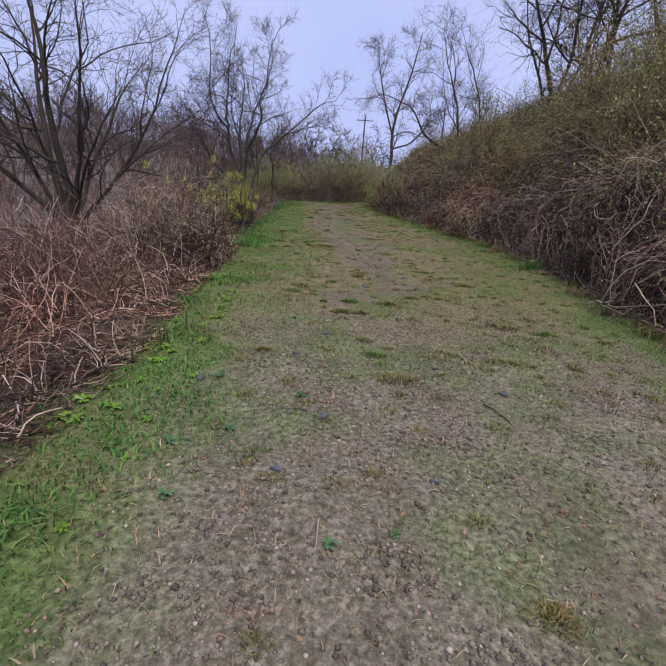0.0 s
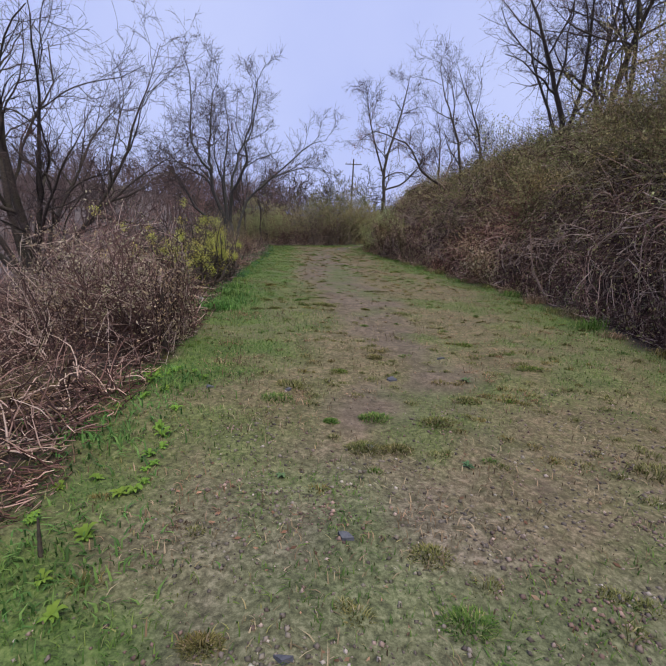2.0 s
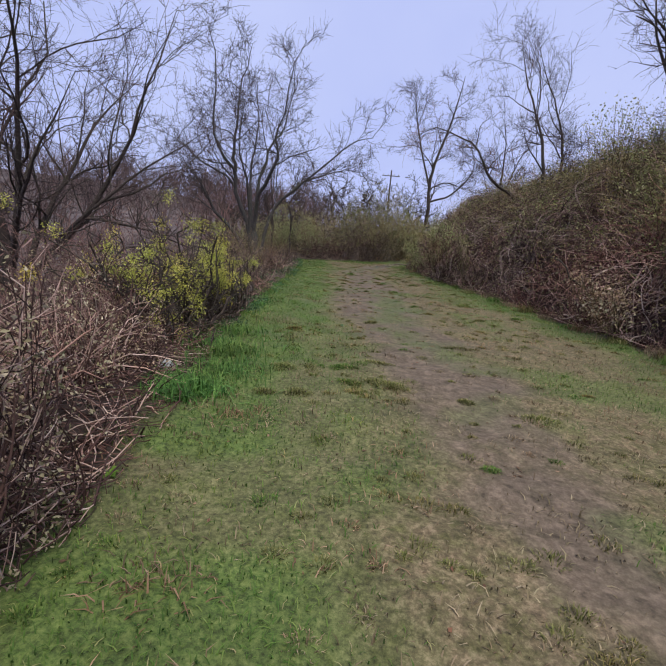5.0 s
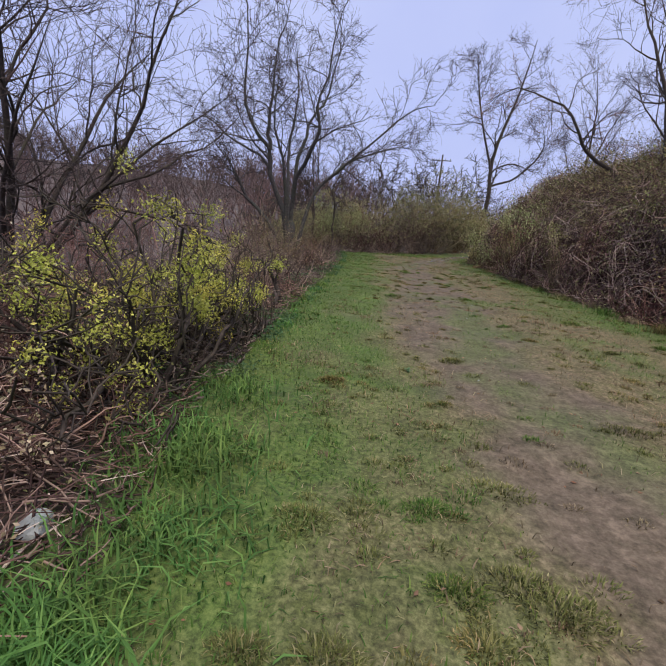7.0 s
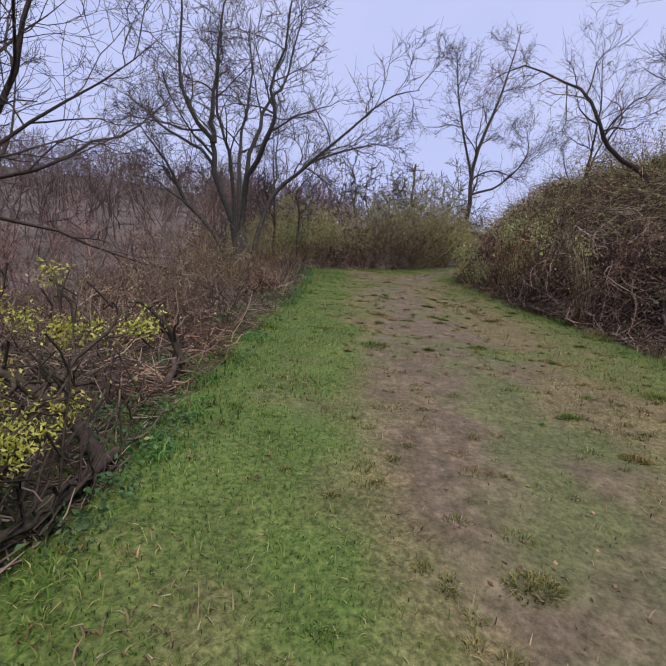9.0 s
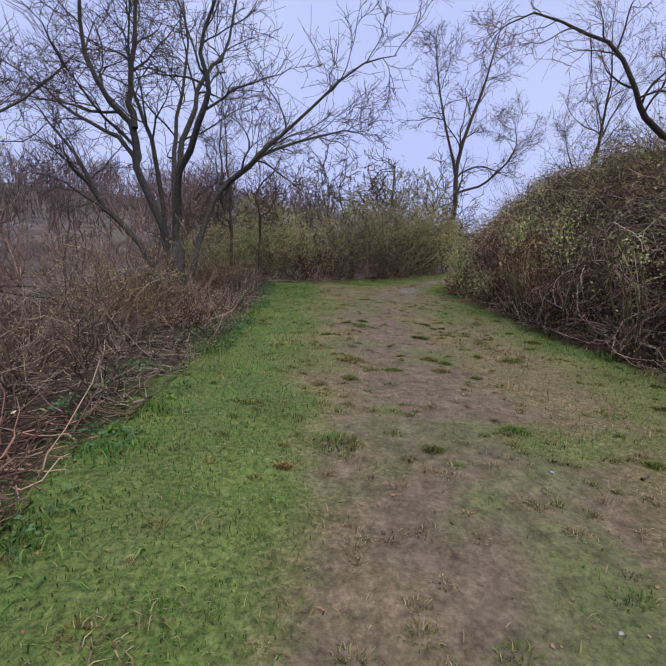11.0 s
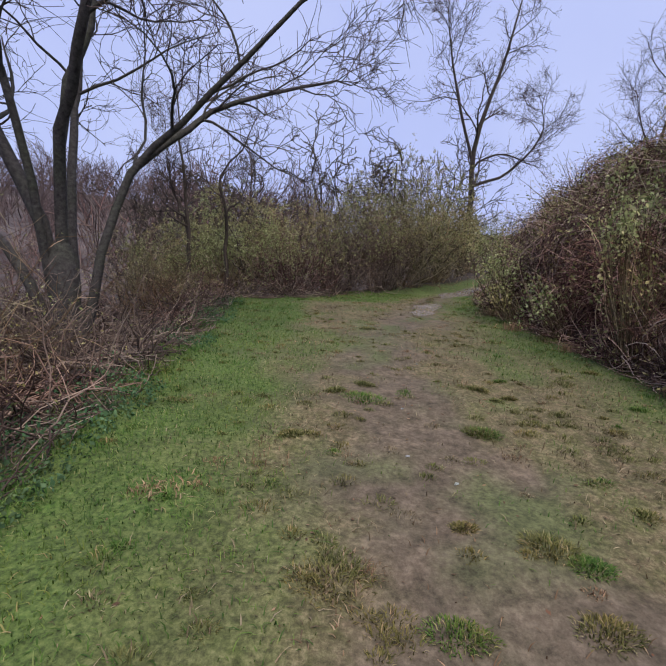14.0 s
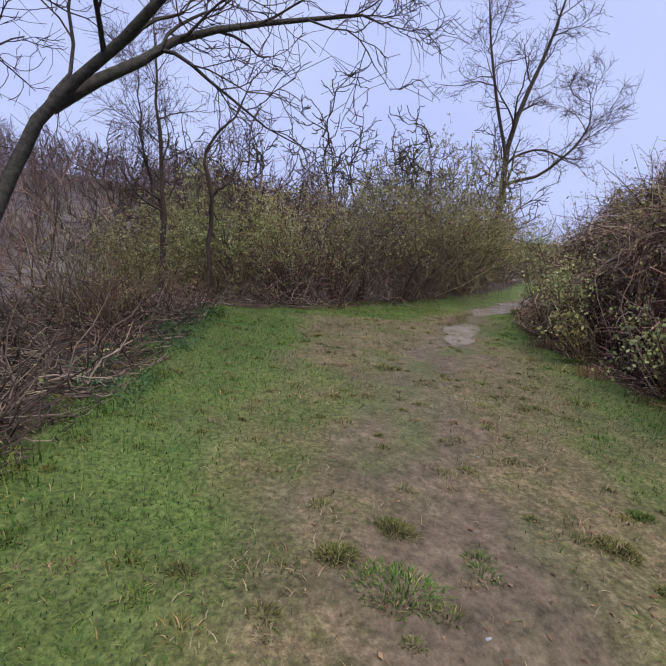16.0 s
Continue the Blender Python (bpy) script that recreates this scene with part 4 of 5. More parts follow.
shrub("red_shrub", on_ground(-6.6, 16.5), 96, 2.2, 1.5, 50, "reddish leafless shrub on the slope", TWIG_RED, None, 0, 0.02, "shrubs along the slope", thick=0.010, arch=-0.5, twigs=9, wild=0.28, dome=True)
shrub("red_shrub", on_ground(-5.0, 21.5), 97, 1.7, 1.4, 50, "brown leafless shrub at the foot of the spreading tree", CANE_OLIVE, LEAF_OLIVE, 1200, 0.035, "shrubs along the slope", thick=0.009, arch=-0.1, twigs=7)
shrub("red_shrub", on_ground(-5.2, 26.3), 98, 1.7, 1.3, 50, "brown shrub with a few green buds", CANE_OLIVE, LEAF_OLIVE, 1400, 0.035, "shrubs along the slope", thick=0.009, arch=-0.1, twigs=7)
for k, (x, y, tall) in enumerate(((-4.2, 16.2, 1.3), (-4.4, 18.4, 1.35), (-4.6, 20.2, 1.3), (-6.2, 19.6, 1.7), (-4.9, 23.0, 1.3), (-7.6, 22.6, 1.8), (-7.2, 26, 1.8), (-5.6, 14.4, 1.6))):
    shrub("twiggy_shrub", on_ground(x, y), 110 + k, tall, 1.0, 34, "low tangled brown shrub without leaves on the slope", CANE_DULL, LEAF_OLIVE, 500, 0.03, "shrubs along the slope", thick=0.009, arch=-0.4, twigs=7, wild=0.3)
yellow = dict(label="crooked dark-branched shrub with bright yellow-green leaf tufts", cane=BARK_DARK, leaf=BLOSSOM, leaf_size=0.028, thick=0.026, arch=-0.6, wild=0.42, twigs=8, leaf_low=0.25, leaf_group=120, slim=0.45, group="yellow-green shrubs")
shrub("yellow_shrub", on_ground(-3.2, 11.9), 100, 1.9, 1.15, 22, leaf_count=85, **yellow)
shrub("yellow_shrub", on_ground(-3.2, 13.2), 101, 1.7, 1.05, 20, leaf_count=62, **yellow)

# ---- far woods and the pole ----
def woods(name, seed, spots, tall, label, mat, stout=1.0):
    rng = np.random.default_rng(seed)
    x, y = spots
    n = len(x)
    h = rng.uniform(*tall, n)
    foot = np.stack([x, y, ground_height(x, y) - 0.2], 1)
    up = upright(rng, n, 0.3)
    p0, r0 = grow(rng, foot, up, h, 0.012 * h, 0.003 * h, 6, 0.16, 0.2)
    a, w, r, s = fork(rng, p0, r0, 9, 0.2, 0.98, 0.85)
    p1, r1 = grow(rng, a, w, h.repeat(9) * 0.42 * (1.1 - 0.6 * s) * rng.uniform(0.7, 1.2, len(a)), r * 0.8, 0.012 * stout, 4, 0.22, 0.4)
    a, w, r, s = fork(rng, p1, r1, 4, 0.2, 1.0, 0.8)
    p2, r2 = grow(rng, a, w, h.repeat(36) * 0.17 * rng.uniform(0.6, 1.3, len(a)), 0.016 * stout, 0.008 * stout, 3, 0.15, 0.4)
    one = Strands()
    one.tubes(p0, r0, 4)
    one.tubes(p1, r1, 3)
    one.tubes(p2, r2, 3)
    return tagged(one.object(name, mat), label, "woods", kind="stuff")


wrng = np.random.default_rng(120)
ang, rad = np.radians(wrng.uniform(92, 176, 520)), wrng.uniform(50, 140, 520)
woods("far_woods", 121, (-5 + rad * np.cos(ang), 10 + rad * np.sin(ang)), (6, 11), "bare grey-brown woods on the far hillside", FAR_TWIG, 2.0)
ang, rad = np.radians(wrng.uniform(92, 165, 300)), wrng.uniform(130, 215, 300)
woods("hilltop_woods", 124, (-5 + rad * np.cos(ang), 10 + rad * np.sin(ang)), (7, 13), "bare purple-brown woods along the top of the hill", FAR_TWIG, 4.0)
sx, sy = wrng.uniform(-34, -7, 110), wrng.uniform(22, 62, 110)
woods("slope_woods", 122, (sx, sy), (2.5, 5.0), "bare brown thicket of young trees in the hollow", TWIG_RED)
bx, by = wrng.uniform(-14, 14, 26), wrng.uniform(46, 74, 26)
woods("back_woods", 123, (bx, by), (3.0, 5.5), "bare young trees beyond the bend", TWIG)


def utility_pole(x, y):
    root = thing("utility_pole", on_ground(x, y), "weathered wooden utility pole with a crossarm", "utility pole")
    one = Strands()
    one.tubes(np.array([[[0, 0, -0.5], [0, 0, 6.0], [0, 0, 12.6]]]), np.array([[0.17, 0.15, 0.12]]), 10)
    part("pole", one, POLE_WOOD, root)
    one = Strands()
    one.tubes(np.array([[[-1.5, 0, 11.7], [0, 0, 11.7], [1.5, 0, 11.7]]]), np.array([[0.07, 0.07, 0.07]]), 4)
    part("crossarm", one, POLE_WOOD, root)
    for k in (-1.3, -0.5, 0.5, 1.3):
        one = Strands()
        one.tubes(np.array([[[k, 0, 11.75], [k, 0, 12.0]]]), np.array([[0.07, 0.05]]), 6)
        part("insulator", one, PALE_STONE, root)


utility_pole(2.9, 88.0)


# ---- tufts, weeds, stones and sticks ----
def tuft(name, x, y, seed, count, tall, spread, lean, mat, label, width=0.004, group="grass tufts"):
    rng = np.random.default_rng(seed)
    px, py = x + rng.normal(size=count) * spread, y + rng.normal(size=count) * spread
    base = np.stack([px, py, ground_height(px, py) - 0.01], 1)
    one = Strands()
    one.blades(base, upright(rng, count, lean), tall * rng.uniform(0.45, 1.15, count), width * rng.uniform(0.6, 1.3, count), rng.uniform(0.1, 0.8, count))
    return tagged(one.object(name, mat), label, "grass tuft", group, "stuff")


trng = np.random.default_rng(200)
for k, (x, y, n, tall, spread) in enumerate(((-2.1, 9.7, 700, 0.34, 0.16), (-2.2, 11.0, 800, 0.26, 0.22), (-2.0, 10.3, 450, 0.22, 0.2), (-2.3, 11.9, 450, 0.2, 0.22), (-1.75, 5.2, 450, 0.15, 0.25), (-1.65, 6.2, 450, 0.14, 0.25), (-2.75, 14.9, 500, 0.16, 0.25), (-2.9, 16.2, 400, 0.13, 0.3), (-1.25, 2.2, 420, 0.11, 0.2), (-1.2, 3.0, 420, 0.11, 0.22), (-1.35, 1.5, 350, 0.12, 0.16), (-1.35, 4.0, 420, 0.11, 0.22), (-1.0, 2.6, 300, 0.09, 0.22))):
    tuft("lush_grass_tuft", x, y, 201 + k, n, tall * 0.8, spread, 0.75, GRASS_DARK, "tall lush green grass beside the brambles", 0.0055)
for k in range(40):
    y = 4.5 + 0.72 * k + trng.uniform(-0.3, 0.3)
    tuft("dry_grass_tuft", float(right_edge(y)) - trng.uniform(0.05, 0.4), y, 221 + k, 240, trng.uniform(0.12, 0.3), 0.11, 0.5, (STRAW, GRASS_OLIVE, STRAW, GRASS)[k % 4], "tuft of pale dry grass at the foot of the bank")
for k in range(20):
    y = 12.5 + 0.8 * k + trng.uniform(-0.3, 0.3)
    tuft("edge_grass_tuft", float(left_edge(y)) + trng.uniform(-0.1, 0.25), y, 271 + k, 220, trng.uniform(0.08, 0.16), 0.13, 0.6, (GRASS_DARK, GRASS)[k % 2], "tuft of green grass along the edge of the path")
known = [(0.40, 3.8), (0.92, 1.25), (0.55, 3.3), (0.2, 5.64), (0.31, 5.17), (1.08, 6.12), (-0.15, 5.57), (0.68, 5.55), (-0.5, 6.23), (-0.61, 5.91), (0.09, 5.17), (0.34, 7.26)]
known += [(-0.68, 10.33), (-0.41, 10.44), (-0.29, 10.32), (-0.8, 10.86), (-0.36, 11.14), (0.82, 12.28), (-1.22, 17.69), (-0.49, 17.67), (-1.16, 19.31), (0.27, 18.17), (0.32, 19.69)]
known += [(-0.1, 20.32), (0.05, 20.21), (-0.07, 19.84), (-1.03, 22.62), (-0.67, 19.77), (-1.18, 19.96), (-0.51, 20.43), (-1.03, 22.22), (-1.58, 21.37), (0.4, 22.58), (-0.08, 21.68)]
spots = []
for k in range(76):
    y = trng.uniform(3.2, 26)
    x = trng.uniform(float(left_edge(y)) + 0.5, float(right_edge(y)) - 0.4)
    if k < len(known):
        x, y = known[k]
    spots.append((x, y))


for k, (x, y) in enumerate(((-1.6, 9.25), (-1.35, 9.4), (-1.55, 11.9), (-1.2, 6.9), (-1.0, 6.5), (-2.0, 13.0), (-0.7, 5.6), (-1.4, 7.6), (-1.9, 15.9), (-2.2, 20.5), (-0.9, 4.3), (0.6, 8.3))):
    tuft("straw_patch", x, y, 640 + k, 190, trng.uniform(0.06, 0.11), trng.uniform(0.1, 0.17), 1.5, STRAW, "flattened patch of pale straw on the grass", 0.004)


def paper_scrap(x, y, z):
    """A crumpled scrap caught on the canes."""
    rng = np.random.default_rng(660)
    g = np.linspace(-0.05, 0.05, 6)
    gx, gy = np.meshgrid(g, g * 0.7)
    v = np.stack([gx, gy, 0.018 * rng.normal(size=gx.shape)], -1)
    i, j = np.meshgrid(np.arange(5), np.arange(5), indexing="ij")
    one = Strands()
    one.add(v, np.stack([i * 6 + j, i * 6 + j + 1, i * 6 + j + 7, i * 6 + j + 6], -1).reshape(-1, 4))
    ob = one.object("paper_scrap", PALE_STONE, True)
    ob.matrix_world = pose(x, y, z, 40, -30, 20)
    return tagged(ob, "crumpled white scrap caught in the brambles", "litter")


paper_scrap(4.75, 9.0, float(ground_height(4.75, 9.0)) + 0.06)


def mound(rng, x, y, per, radius, tall, width):
    """Fine blades that spread from low domed clumps: base, way, length, width, bend of each."""
    n = len(x)
    size = rng.uniform(0.55, 1.45, n).repeat(per)
    a, q = rng.uniform(0, 2 * np.pi, n * per), np.sqrt(rng.random(n * per)) * rng.uniform(0.75, 1.15, n * per)
    px = x.repeat(per) + np.cos(a) * q * radius * size * 1.25
    py = y.repeat(per) + np.sin(a) * q * radius * size * 0.85
    t = 0.95 * q + 0.35 * rng.normal(size=n * per)
    b = a + 0.7 * rng.normal(size=n * per)
    way = np.stack([np.cos(b) * np.sin(t), np.sin(b) * np.sin(t), np.abs(np.cos(t)) + 0.1], 1)
    long = tall * np.sqrt(size) * (1.1 - 0.6 * q) * rng.uniform(0.6, 1.25, n * per)
    return np.stack([px, py, ground_height(px, py) - 0.004], 1), unit(way), long, width * rng.uniform(0.6, 1.4, n * per), rng.uniform(0.05, 0.5, n * per)


def tussocks(name, seed, clumps, per, y0, y1, keep, mat, label, tall=0.05, radius=0.06, width=0.0024):
    """Low domed tufts over the trodden ground, too many to count."""
    rng = np.random.default_rng(seed)
    x, y = scatter(rng, clumps, y0, y1, keep)
    one = Strands()
    one.blades(*mound(rng, x, y, per, radius, tall, width))
    return tagged(one.object(name, mat), label, "grass", kind="stuff")


tussocks("olive_tussocks", 260, 3600, 80, 1.0, 30, lambda x, y: (1 - 0.7 * green_amount(x, y)) * (0.7 - 0.45 * mud_amount(x, y)) * smooth(0.5, 5.0, y) * (0.2 + 0.8 * smooth(0.35, 0.6, value_noise(x, y, 1.2, 61))) + 0.03, GRASS_OLIVE, "low olive-brown tufts of worn grass on the trodden path")
tussocks("brown_tussocks", 262, 2200, 60, 6.0, 30, lambda x, y: 0.15 + 0.4 * smooth(0.4, 0.7, value_noise(x, y, 0.9, 63)) * (1 - green_amount(x, y)), STRAW, "low tufts of dead brown grass on the trodden path", 0.04)
tussocks("green_tussocks", 261, 360, 90, 1.0, 30, lambda x, y: 0.2 + 0.4 * green_amount(x, y), GRASS, "low green tufts of grass on the path", 0.05)


for k, (x, y) in enumerate(spots):
    rng = np.random.default_rng(300 + k)
    one = Strands()
    one.blades(*mound(rng, np.array([x]), np.array([y]), 420, rng.uniform(0.07, 0.13), rng.uniform(0.042, 0.068), 0.0026))
    tagged(one.object("grass_tussock", (GRASS, GRASS_OLIVE, GRASS_OLIVE)[k % 3]), "small domed tussock of grass on the trodden path", "grass tuft", "grass tufts", "stuff")


def weed(x, y, seed, size, mat, label):
    """A rosette of broad leaves that arch outward from a short stalk."""
    rng = np.random.default_rng(seed)
    root = thing("weed", on_ground(x, y), label, "weed", "weeds beside the path")
    n = 11
    for k in range(n):
        a = 2 * math.pi * k / n + rng.uniform(-0.3, 0.3)
        long, rise = 0.62 * size * rng.uniform(0.6, 1.2), rng.uniform(0.6, 2.2)
        s = np.linspace(0, 1, 6)
        spine = np.stack([np.cos(a) * s * long * 0.8, np.sin(a) * s * long * 0.8, long * (rise * s - 0.75 * rise * s * s)], 1)
        half = 0.14 * long * np.sin(np.pi * np.clip(s * 0.92 + 0.06, 0, 1)) + 0.002
        side = np.array([-math.sin(a), math.cos(a), 0])
        v = np.concatenate([spine + side * half[:, None] + [0, 0, 0.02 * long], spine, spine - side * half[:, None] + [0, 0, 0.02 * long]])
        f = [[r * 6 + i, r * 6 + i + 1, r * 6 + 7 + i, r * 6 + 6 + i] for r in range(2) for i in range(5)]
        one = Strands()
        one.add(v, np.array(f))
        part("leaf", one, mat, root)
    return root


wr = np.random.default_rng(390)
for k in range(70):
    y = wr.uniform(1.1, 6.6)
    x = float(left_edge(y)) + 0.05 + 0.55 * wr.random() ** 1.5
    if 40 < k < 46:
        x, y = ((-2.9, 17.6), (-2.75, 18.3), (2.2, 22.4), (2.1, 23.0), (-2.0, 8.3))[k - 41]
    weed(x, y, 400 + k, wr.uniform(0.06, 0.13), WEED, "bright green broad-leaved weed beside the path")
for k, (x, y, s) in enumerate(((-0.85, 3.1, 0.1), (-0.6, 2.4, 0.1), (-0.9, 2.2, 0.1), (-0.75, 1.75, 0.1), (0.05, 1.5, 0.08), (0.35, 1.6, 0.07), (-0.2, 2.9, 0.08), (-0.45, 4.8, 0.08), (0.75, 5.0, 0.09), (1.2, 6.6, 0.12), (-0.9, 13.1, 0.09))):
    weed(x, y, 480 + k, s, WEED_BLUE, "small blue-green rosette of leaves on the path")


def stone(name, x, y, seed, size, flat, mat, label, sunk=0.35):
    """A rough stone: a ball of few faces, squeezed and knocked out of shape, half sunk in the ground."""
    rng = np.random.default_rng(seed)
    bm = bmesh.new()
    bmesh.ops.create_icosphere(bm, subdivisions=2, radius=1)
    sx, sy = rng.uniform(0.7, 1.2), rng.uniform(0.6, 1.0)
    cuts = [(Vector(rng.normal(size=3)).normalized(), rng.uniform(0.35, 0.7)) for _ in range(7)]
    for v in bm.verts:
        for way, reach in cuts:
            d = v.co.dot(way)
            if d > reach:
                v.co -= way * (d - reach)
        v.co = Vector((v.co.x * sx * size, v.co.y * sy * size, v.co.z * flat * size))
    me = bpy.data.meshes.new(name)
    bm.to_mesh(me)
    bm.free()
    me.materials.append(mat)
    ob = new(name, me)
    ob.matrix_world = pose(x, y, float(ground_height(x, y)) + size * flat * (1 - 2 * sunk), rng.uniform(-8, 8), rng.uniform(-8, 8), rng.uniform(0, 360))
    return tagged(ob, label, "stone")


stone("pale_stone", -2.5, 10.2, 500, 0.095, 0.7, PALE_STONE, "pale grey stone half hidden in tall grass")
def slate_piece(x, y, seed, size):
    """A flat angular flake with a broken rim and a slightly smaller top face."""
    rng = np.random.default_rng(seed)
    n = int(rng.integers(5, 8))
    a = np.sort(rng.uniform(0, 2 * np.pi, n) * 0.35 + np.arange(n) * 2 * np.pi / n)
    r = size * rng.uniform(0.6, 1.25, n) * np.array([1.0 if i % 2 else 0.8 for i in range(n)])
    rim = np.stack([np.cos(a) * r, np.sin(a) * r * 0.75, 0 * a], 1)
    bm = bmesh.new()
    low = [bm.verts.new(p + [0, 0, -0.012]) for p in rim]
    high = [bm.verts.new(p * [0.9, 0.92, 1] + [0, 0, 0.012 + 0.004 * rng.random()]) for p in rim]
    bm.faces.new(high)
    bm.faces.new(low[::-1])
    for i in range(n):
        j = (i + 1) % n
        bm.faces.new((low[i], low[j], high[j], high[i]))
    me = bpy.data.meshes.new("slate_piece")
    bm.to_mesh(me)
    bm.free()
    me.materials.append(SLATE)
    ob = new("slate_piece", me)
    ob.matrix_world = pose(x, y, float(ground_height(x, y)) + 0.004, rng.uniform(-7, 7), rng.uniform(-7, 7), rng.uniform(0, 360))
    return tagged(ob, "flat dark blue-grey piece of slate on the path", "slate piece", "pieces of slate on the path")


for k, (x, y, s) in enumerate(((-0.04, 2.62, 0.085), (-0.98, 3.05, 0.07), (-0.07, 4.23, 0.06), (1.36, 3.13, 0.06), (0.45, 6.6, 0.08), (-0.55, 6.1, 0.06), (-1.25, 6.15, 0.07), (0.6, 2.0, 0.05), (-0.25, 2.0, 0.05), (0.9, 3.6, 0.05), (-1.35, 3.3, 0.08), (1.1, 7.3, 0.08), (0.12, 5.2, 0.05), (-0.3, 3.6, 0.05))):
    slate_piece(x, y, 510 + k, s * 0.9)
for k, (x, y, s) in enumerate(((-0.7, 22.05, 0.03), (-0.73, 21.2, 0.03), (-0.45, 20.9, 0.03), (0.05, 16.2, 0.025), (0.3, 17.5, 0.03), (-0.2, 13.1, 0.025), (-0.4, 23.6, 0.03), (0.5, 15.2, 0.025), (-0.2, 24.8, 0.03), (0.55, 19.2, 0.025))):
    stone("pebble", x, y, 540 + k, s * 0.6, 0.7, PALE_STONE, "small pale pebble trodden into the path")


def gravel(seed, n):
    """Small angular stones pressed into the start of the path."""
    rng = np.random.default_rng(seed)
    y = rng.uniform(0.7, 7.0, n)
    x = rng.uniform(-1.6, 3.4, n)
    keep = rng.random(n) < smooth(7.0, 2.5, y + 2.0 * (value_noise(x, y, 0.8, 4) - 0.5)) * smooth(-1.5, -0.4, x) * (0.25 + 0.75 * smooth(0.35, 0.65, value_noise(x, y, 0.35, 41)))
    x, y = x[keep], y[keep]
    n = len(x)
    s = 0.005 + 0.012 * rng.random(n) ** 2.5
    corner = np.array([[1, 0, 0], [0, 1, 0], [-1, 0, 0], [0, -1, 0], [0, 0, 0.8], [0, 0, -0.8]], float)[None] * rng.uniform(0.6, 1.3, (n, 6, 1))
    a = rng.uniform(0, 2 * np.pi, n)
    ca, sa = np.cos(a)[:, None], np.sin(a)[:, None]
    v = np.stack([corner[..., 0] * ca - corner[..., 1] * sa, corner[..., 0] * sa + corner[..., 1] * ca, corner[..., 2]], -1) * s[:, None, None]
    v += np.stack([x, y, ground_height(x, y) + 0.2 * s], 1)[:, None]
    f = np.array([[0, 1, 4], [1, 2, 4], [2, 3, 4], [3, 0, 4], [1, 0, 5], [2, 1, 5], [3, 2, 5], [0, 3, 5]])
    one = Strands()
    one.add(v, ((np.arange(n) * 6)[:, None, None] + f).reshape(-1, 3))
    return tagged(one.object("gravel", STONE, True), "grey and brown gravel pressed into the path", "gravel", kind="stuff")


gravel(600, 42000)


def puddle(y0, y1, half, label):
    """A shallow sheet of water along the low line of the track, with an uneven rim."""
    y = np.linspace(y0, y1, 28)
    s = np.linspace(0, np.pi, 28)
    mid = np.interp(y, MUD_Y, MUD_X) + 0.12 * (value_noise(y, 0 * y, 0.5, 75) - 0.5)
    wide = half * np.sin(s) ** 0.6 * (0.5 + value_noise(y, 0 * y, 0.35, 76)) + 0.01
    across = np.linspace(-1, 1, 6)
    x = mid[:, None] + wide[:, None] * across[None]
    z = ground_height(x, y[:, None] + 0 * x) + 0.006
    i, j = np.meshgrid(np.arange(27), np.arange(5), indexing="ij")
    one = Strands()
    one.add(np.stack([x, y[:, None] + 0 * x, 0.5 * z + 0.5 * z.mean()], -1), np.stack([i * 6 + j, i * 6 + j + 1, i * 6 + j + 7, i * 6 + j + 6], -1).reshape(-1, 4))
    return tagged(one.object("puddle", WATER), label, "puddle", "puddles on the track")


puddle(27.2, 29.3, 0.26, "shallow grey puddle in the trodden track")
puddle(30.4, 36.0, 0.42, "long shallow puddle where the track bends")


def fallen_leaves(seed, n):
    rng = np.random.default_rng(seed)
    x, y = scatter(rng, n, 0.7, 30, lambda x, y: 0.15 + 0.85 * smooth(0.5, 0.75, value_noise(x, y, 0.6, 51)))
    one = Strands()
    c = np.stack([x, y, ground_height(x, y) + 0.006], 1)
    one.leaves(c, rng.uniform(0.015, 0.045, len(x)), rng, 0.6)
    v = one.v[0].reshape(-1, 4, 3)
    v[:, :, 2] = c[:, None, 2] + 0.25 * (v[:, :, 2] - c[:, None, 2])
    return tagged(one.object("fallen_leaves", LEAF_DEAD, True), "withered brown leaves and scraps scattered over the path", "leaves", kind="stuff")


fallen_leaves(610, 9000)


def ground_cover(seed, n):
    """Low nettle-like leaves between the grass and the tangle."""
    rng = np.random.default_rng(seed)
    y = rng.uniform(12, 28, n)
    x = left_edge(y) + 0.35 - 0.95 * rng.random(n)
    keep = rng.random(n) < smooth(0.4, 0.65, value_noise(x, y, 0.5, 81))
    x, y = x[keep], y[keep]
    one = Strands()
    one.leaves(np.stack([x, y, ground_height(x, y) + rng.uniform(0.01, 0.09, len(x))], 1), rng.uniform(0.02, 0.05, len(x)), rng, 0.6)
    return tagged(one.object("ground_cover", WEED_BLUE, True), "low dull green leaves at the edge of the tangle", "ground cover", kind="stuff")


ground_cover(620, 16000)


def stick(name, start, way, long, thick, seed, mat, label, sides=6, wiggle=0.08, lift=0.0, forks=0):
    """A crooked stick lying or standing, with side stubs."""
    rng = np.random.default_rng(seed)
    root = thing(name, start, label, "branch")
    p, r = grow(rng, np.zeros((1, 3)), np.array([way], float), [long], [thick], [thick * 0.45], 10, wiggle, [lift])
    one = Strands()
    one.tubes(p, r, sides)
    part("limb", one, mat, root)
    if forks:
        a, w, rr, s = fork(rng, p, r, forks, 0.25, 0.95, 0.8)
        q, r2 = grow(rng, a, w, long * 0.35 * rng.uniform(0.5, 1.2, len(a)), rr, rr * 0.3, 6, wiggle * 1.4, lift)
        for i in range(forks):
            one = Strands()
            one.tubes(q[i:i + 1], r2[i:i + 1], 5)
            part("side_branch", one, mat, root)
    return root


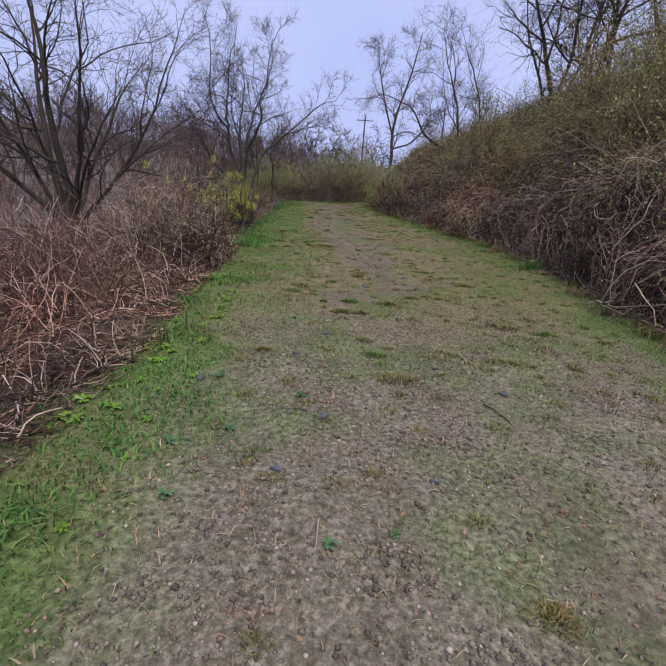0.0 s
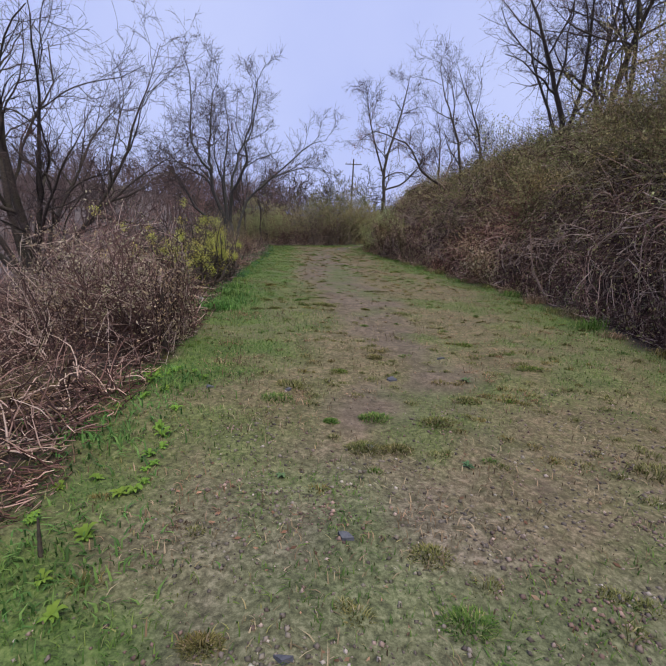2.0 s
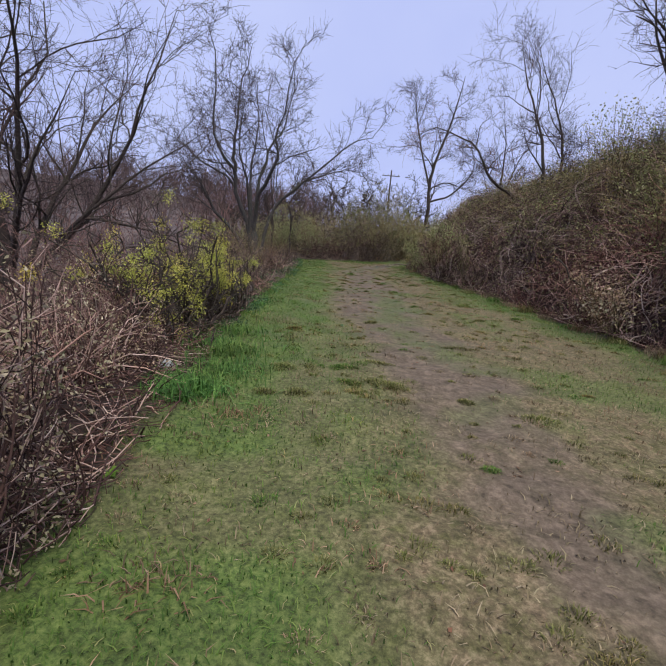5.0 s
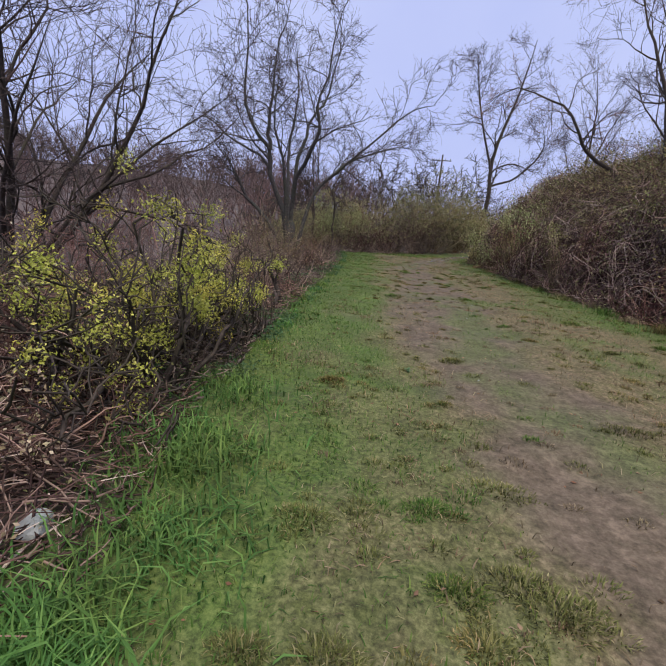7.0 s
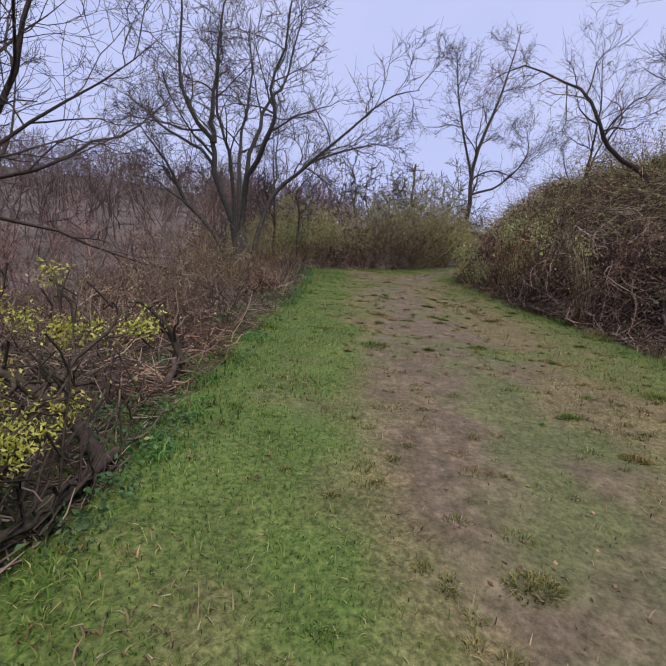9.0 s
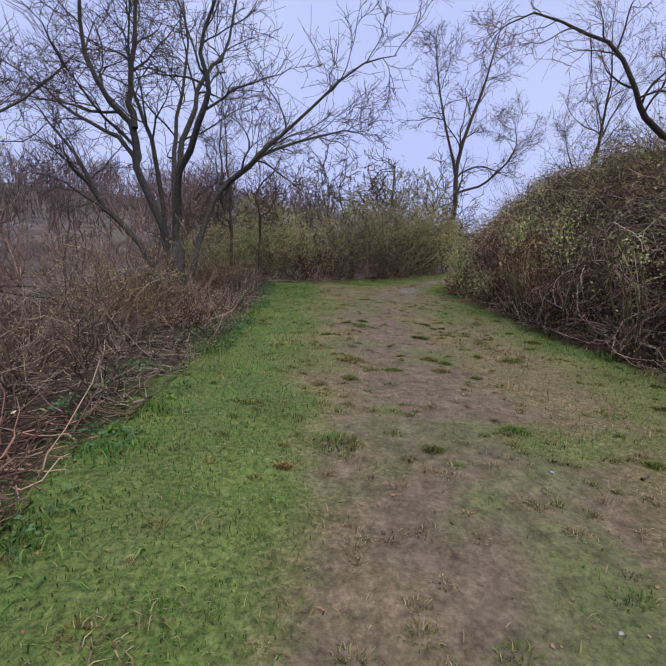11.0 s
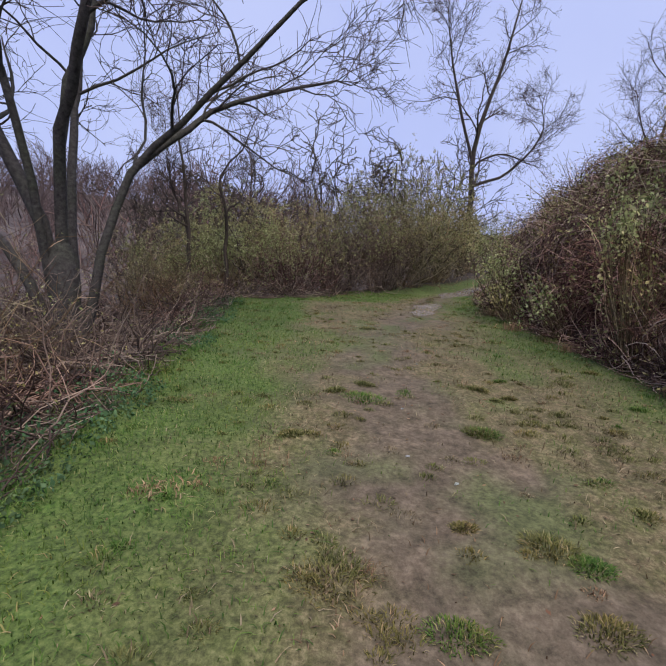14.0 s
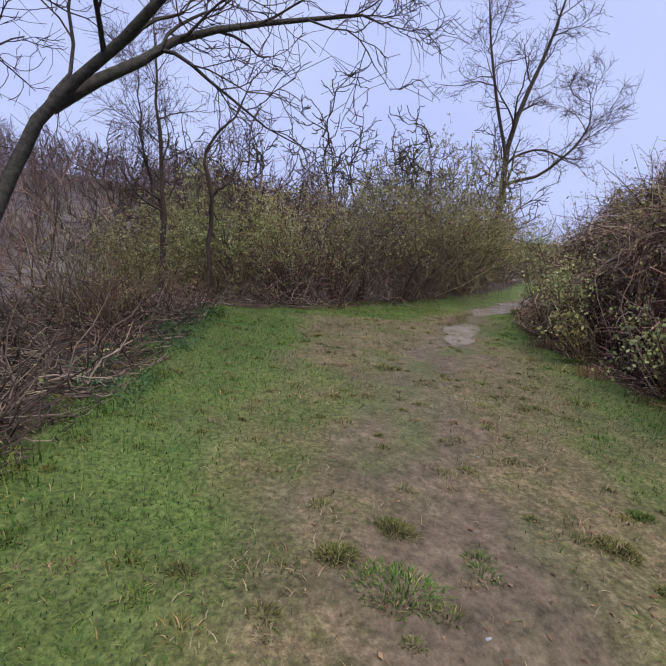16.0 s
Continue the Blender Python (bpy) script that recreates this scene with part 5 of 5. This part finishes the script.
def lying(x, y, up=0.01):
    return (x, y, float(ground_height(x, y)) + up)


stick("fallen_stick", lying(1.15, 2.95), (0.35, -0.9, 0), 0.42, 0.006, 700, BARK_DARK, "thin dark stick lying on the gravel")
stick("fallen_stick", lying(0.0, 1.65), (0.05, -1, 0), 0.22, 0.005, 701, CANE_GREY, "short pale stalk lying on the grass")
stick("fallen_stick", lying(0.9, 17.5), (1, 0.5, 0), 0.14, 0.012, 702, BARK_DARK, "short dark stick on the trodden earth")
stick("fallen_log", lying(-2.9, 12.5, 0.03), (0.11, 0.99, 0.01), 1.7, 0.07, 703, BARK_DARK, "dark rotting log along the edge of the grass", 9, 0.05)
stick("crooked_branch", lying(-2.72, 14.16, -0.03), (-0.8, -0.1, 0.36), 1.0, 0.05, 704, BARK_DARK, "dark crooked branch rising from the edge of the grass", 8, 0.2, 0.3, 3)
stick("crooked_branch", lying(-2.99, 15.8, -0.03), (-0.35, 0.1, 0.6), 1.0, 0.04, 705, BARK_DARK, "dark crooked branch rising from the edge of the grass", 8, 0.3, 0.0, 4)
stick("crooked_branch", lying(-3.0, 15.4, -0.03), (-0.2, 0.4, 0.8), 0.9, 0.035, 706, BARK_DARK, "dark crooked branch rising from the edge of the grass", 8, 0.3, 0.0, 4)
stick("crooked_branch", lying(-3.3, 29.2, 0.05), (0.95, 0.15, 0.05), 0.6, 0.02, 707, BARK, "pale bent branch lying at the end of the grass", 7, 0.25, 0.0, 2)
for k, (x, y, h) in enumerate(((-1.5, 3.62, 0.2), (-1.47, 3.7, 0.16), (-1.53, 3.75, 0.18), (-1.42, 4.05, 0.2), (-1.56, 3.2, 0.14), (-1.6, 3.45, 0.15))):
    stick("cut_stub", lying(x, y, -0.02), (0.05 * (k % 3 - 1), 0.08, 1), h, 0.011, 720 + k, BARK_DARK, "dark cut stub of a cane beside the path", 6, 0.04)
stick("shrub_foot", lying(-1.98, 7.15, -0.03), (-0.1, 0.05, 1), 0.9, 0.03, 730, BARK_DARK, "dark forked foot of a shrub at the edge of the grass", 8, 0.15, 0.2, 5)
stick("dead_stem", (4.3, 15.6, float(ground_height(4.3, 15.6))), (-0.35, 0.1, 1), 1.9, 0.03, 731, BARK_DARK, "dark crooked dead stem in the brambles", 7, 0.25, 0.0, 4)
stick("dead_stem", (4.5, 11.8, float(ground_height(4.5, 11.8))), (-0.4, 0.0, 1), 1.7, 0.016, 732, CANE_GREY, "pale upright dead stem in front of the brambles", 6, 0.1, 0.0, 2)

# ---- fresh green leaf clumps on the bushes of the bank ----
for k, (x, y, z, n, spread, mat) in enumerate(((1.9, 24.0, 1.75, 500, 0.17, LEAF_FRESH), (2.2, 24.3, 2.05, 350, 0.2, LEAF_FRESH), (1.55, 27.4, 1.0, 500, 0.22, LEAF_FRESH), (1.5, 26.9, 0.55, 300, 0.16, LEAF_FRESH), (2.05, 24.0, 1.0, 350, 0.2, LEAF_OLIVE), (1.8, 25.6, 0.7, 350, 0.2, LEAF_FRESH), (1.6, 28.3, 1.3, 500, 0.25, LEAF_OLIVE), (3.75, 14.2, 0.7, 450, 0.22, BUD), (3.6, 14.6, 0.9, 300, 0.2, BUD), (2.2, 22.6, 1.7, 300, 0.25, LEAF_FRESH), (2.45, 20.9, 1.6, 200, 0.2, LEAF_OLIVE), (4.8, 17.5, 4.3, 600, 0.35, LEAF_FRESH))):
    rng = np.random.default_rng(800 + k)
    root = thing("leafy_briar", (x + 0.35, y, float(ground_height(x + 0.35, y))), "leafy shoots of a briar with fresh green leaves", "briar", "leafy briars on the bank")
    lift = max(z - root.location.z, 0.3)
    heads = rng.normal(size=(26, 3)) * spread + [-0.35, 0, lift]
    foot = np.zeros((26, 3)) + rng.normal(size=(26, 3)) * 0.05
    s = np.linspace(0, 1, 6)[None, :, None]
    p = foot[:, None] * (1 - s) + heads[:, None] * s + np.sin(s * np.pi) * rng.normal(size=(26, 1, 3)) * 0.1
    one = Strands()
    one.tubes(p, np.full((26, 6), 0.005), 3)
    tagged(part("shoot_mass", one, CANE_OLIVE, root), kind="stuff")
    c = heads[rng.integers(0, 26, n)] + rng.normal(size=(n, 3)) * spread * 0.4
    one = Strands()
    one.leaves(c, rng.uniform(0.03, 0.07, n), rng, 0.6)
    tagged(part("foliage", one, mat, root, flat=True), kind="stuff")
